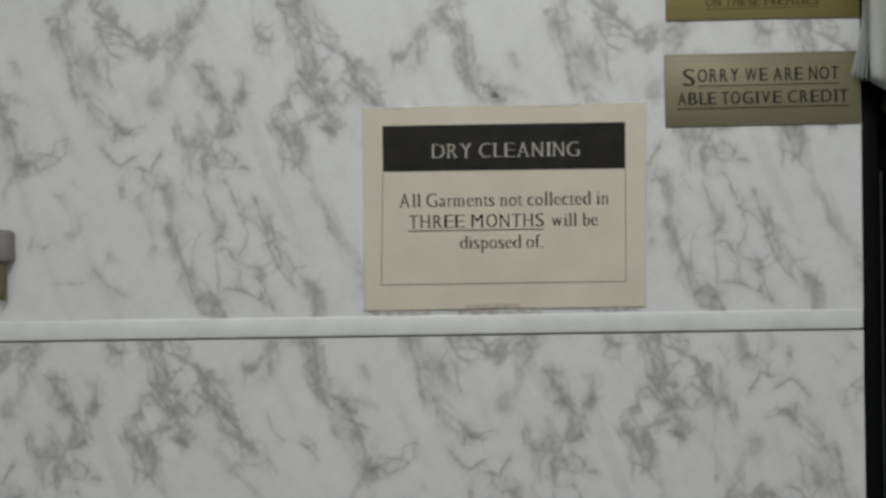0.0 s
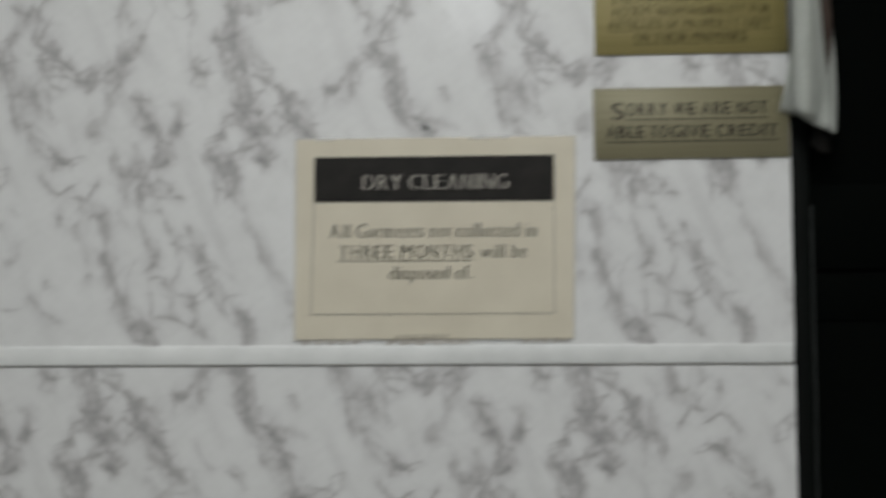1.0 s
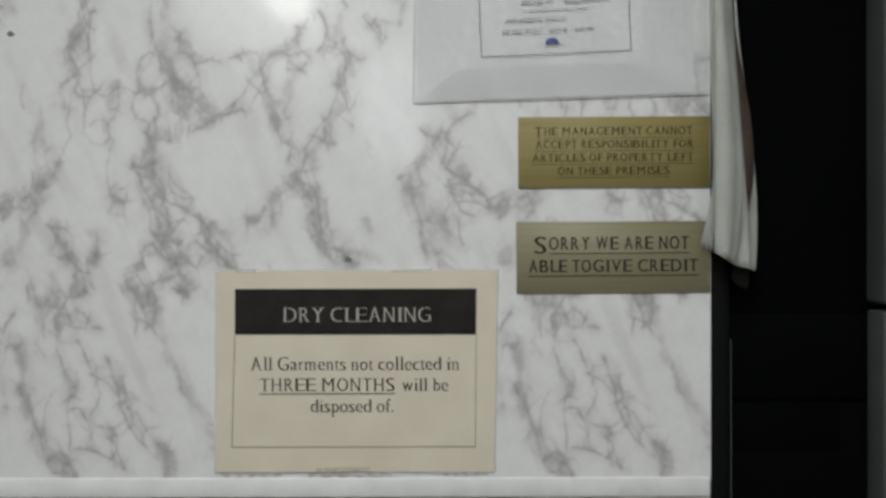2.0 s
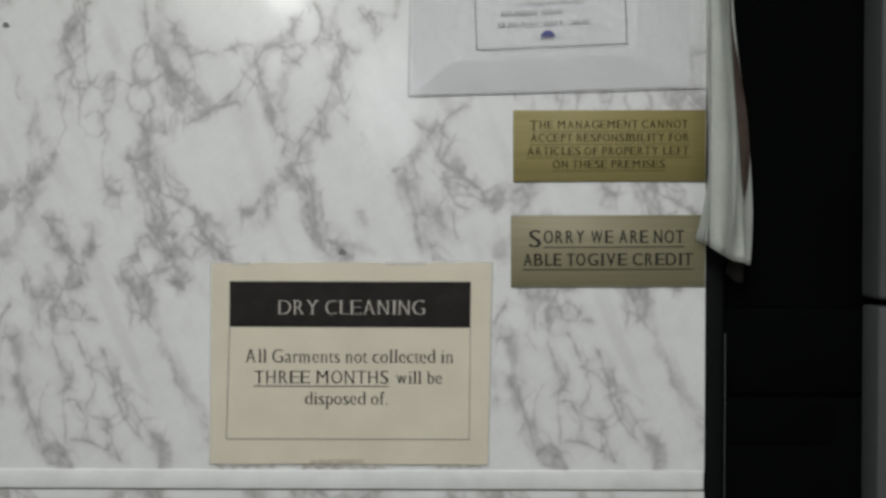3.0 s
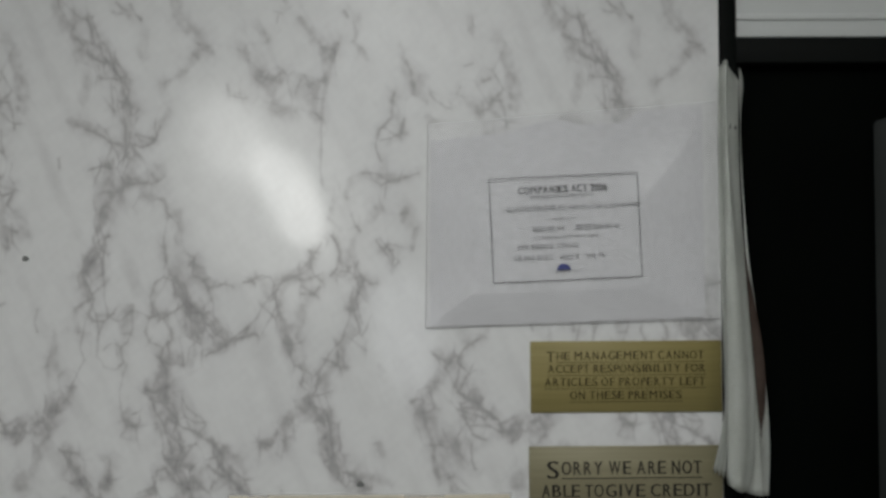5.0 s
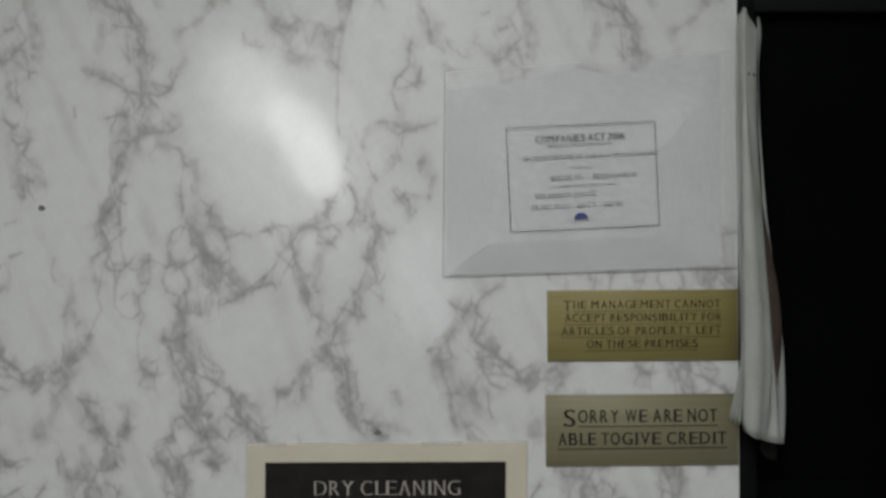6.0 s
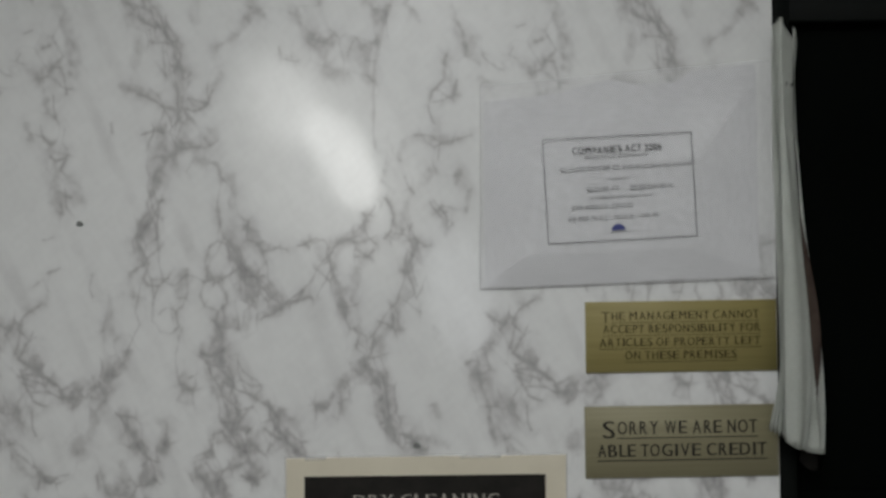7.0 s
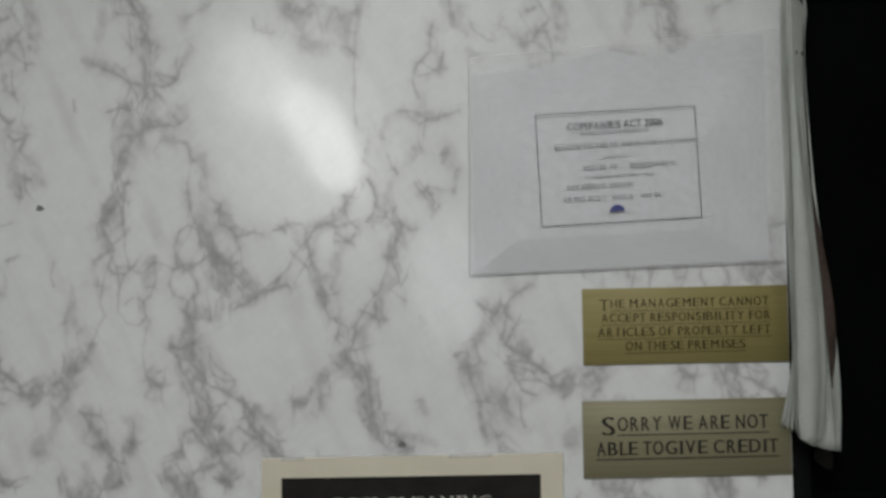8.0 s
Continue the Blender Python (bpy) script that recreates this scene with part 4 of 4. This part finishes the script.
part("paper_sheet", hanging_sheet((0.2950, 0.2985, 0.3020, 0.2990), (0.3015, 0.3045, 0.3235, 0.3210), (1.9300, 1.910), (1.496, 1.478), -0.006, 0.002, 0.006, 0.004, wave=0.0010), SHEET, stack)
# back sheet coloured near black: paints in the shade behind the bunch
part("paper_sheet", hanging_sheet((0.2950, 0.2990, 0.3000, 0.2970), (0.2990, 0.3030, 0.3190, 0.3190), (1.560, 1.560), (1.470, 1.459), 0.002, 0.001), BLACK_INK_AND_SHADE, stack, "back paper with its shade put into a black colour")
part("inner_page", hanging_sheet((0.2905, 0.2950, 0.3050, 0.3120), (0.2960, 0.3060, 0.3190, 0.3130), (1.800, 1.795), (1.545, 1.543), -0.0105, 0.0005, 0.004), BROWN_STRIP, stack, "dark brown strip between the hanging sheets")
part("paper_sheet", hanging_sheet((0.2718, 0.2745, 0.2780, 0.2770), (0.2925, 0.2960, 0.3085, 0.3125), (1.9305, 1.914), (1.497, 1.481), -0.0155, 0.002, 0.004, 0.004, wave=0.0010), SHEET, stack)
part("paper_sheet", hanging_sheet((0.2710, 0.2722, 0.2760, 0.2750), (0.2845, 0.2895, 0.2950, 0.2950), (1.9305, 1.917), (1.500, 1.492), -0.023, 0.002, 0.004), SHEET, stack)
part("paper_sheet", hanging_sheet((0.2695, 0.2692, 0.2690, 0.2690), (0.2775, 0.2860, 0.3005, 0.2935), (1.9305, 1.922), (1.4985, 1.4900), -0.032, 0.006, 0.007), SHEET, stack)
for x0, x1, z in ((0.2728, 0.2741, 1.8615), (0.2778, 0.2797, 1.8605)):
    bar(x0, x1, z, 0.0036, -0.0396, GREY_INK, stack, "pen_mark")

# ---- black unit beside the panel ----
unit = thing("steel_cabinet", "tall black steel cabinet with a grey pull bar", "cabinet", (0.65, 0, 0))
part("body", block(0.2765, 1.10, 0.045, 0.55, 0, 2.30, 0.002), BLACK_STEEL, unit)
part("stile", block(0.2765, 0.2985, 0.010, 0.045, 0, 2.30, 0.0015), BLACK_STEEL, unit)
# highlight on the stile's edge, put in as a paler strip
part("edge_strip", block(0.2990, 0.2997, 0.0060, 0.0100, 0.75, 1.405, 0.0005, 1), GREY_METAL, unit, "thin grey strip painting in the stile edge highlight")
part("header_rail", block(0.2985, 1.10, 0.014, 0.045, 1.940, 1.968, 0.0012), BLACK_STEEL, unit)
head = part("top_panel", block(0.2985, 1.10, 0.020, 0.045, 1.9695, 2.28, 0.002), PALE_METAL, unit, "pale grey metal top panel")
part("crease", block(0.2985, 1.10, 0.0172, 0.0205, 1.9880, 1.9950, 0.0014), PALE_METAL, head)
part("door_panel", block(0.2985, 1.10, 0.032, 0.045, 1.431, 1.938, 0.0006), BLACK_DOOR, unit)
part("door_panel", block(0.2985, 1.10, 0.031, 0.045, 1.3385, 1.4305, 0.0004), BLACK_DOOR, unit)
drawer = part("drawer_front", block(0.3000, 1.10, 0.030, 0.045, 0.75, 1.3325, 0.0005), BLACK_DOOR, unit)
part("inset", block(0.3050, 0.4250, 0.027, 0.031, 1.283, 1.329, 0.0006), BLACK_DOOR, drawer)
part("pull_bar", block(0.4535, 0.5100, -0.012, 0.030, 1.4425, 1.8785, 0.005, 4), GREY_METAL, unit, "grey rounded pull bar")
part("pull_bar", block(0.4548, 0.5100, -0.008, 0.030, 0.90, 1.4350, 0.004, 3), GREY_METAL, unit, "grey rounded pull bar")

# ---- small things ----
bracket = thing("wall_bracket", "mauve-grey plastic bracket with a hanging brass pin", "bracket", (-0.64, 0, 1.284))
part("housing", block(-0.668, -0.6150, -0.020, 0.0005, 1.3235, 1.3575, 0.005, 3), MAUVE, bracket)
part("pin", block(-0.6300, -0.6215, -0.012, -0.006, 1.284, 1.326, 0.0025, 3), OLIVE, bracket, "worn brass pin")
for x, z, r in ((-0.1075, 1.4910, 0.0040), (-0.4630, 1.7300, 0.0036)):
    bm = bmesh.new()
    ring = [(x + r * (1 + 0.25 * math.sin(3 * a + x * 90)) * math.cos(a), z + 0.8 * r * math.sin(a)) for a in (math.tau * i / 12 for i in range(12))]
    bm.free()
    tagged(part("stain_spot", outline(ring, -0.0009, 0.0002), DARK_SPOT, None), "small dark stain spot stuck on marble panel", "stain")


# ---- ceiling lights ----
def batten(x, y):
    ob = thing("ceiling_light", "white fluorescent batten on the ceiling", "ceiling light", (x, y, 2.42), "ceiling lights")
    part("housing", block(x - 0.05, x + 0.05, y - 0.62, y + 0.62, 2.418, 2.45, 0.004), WHITE_TRIM, ob)
    bm = bmesh.new()
    bmesh.ops.create_cone(bm, cap_ends=True, segments=16, radius1=0.008, radius2=0.008, depth=1.18, matrix=Matrix.Translation((x + 0.03, y, 2.404)) @ Matrix.Rotation(radians(90), 4, "X"))
    part("tube", bm, TUBE_GLASS, ob, "lit fluorescent tube")
    for end in (-0.6, 0.6):
        part("holder", block(x + 0.018, x + 0.042, y + end - 0.012, y + end + 0.012, 2.392, 2.42, 0.003), WHITE_TRIM, ob)
    return ob


for x, y in ((-0.12, -1.25), (0.9, -2.6), (-1.4, -2.8)):
    batten(x, y)
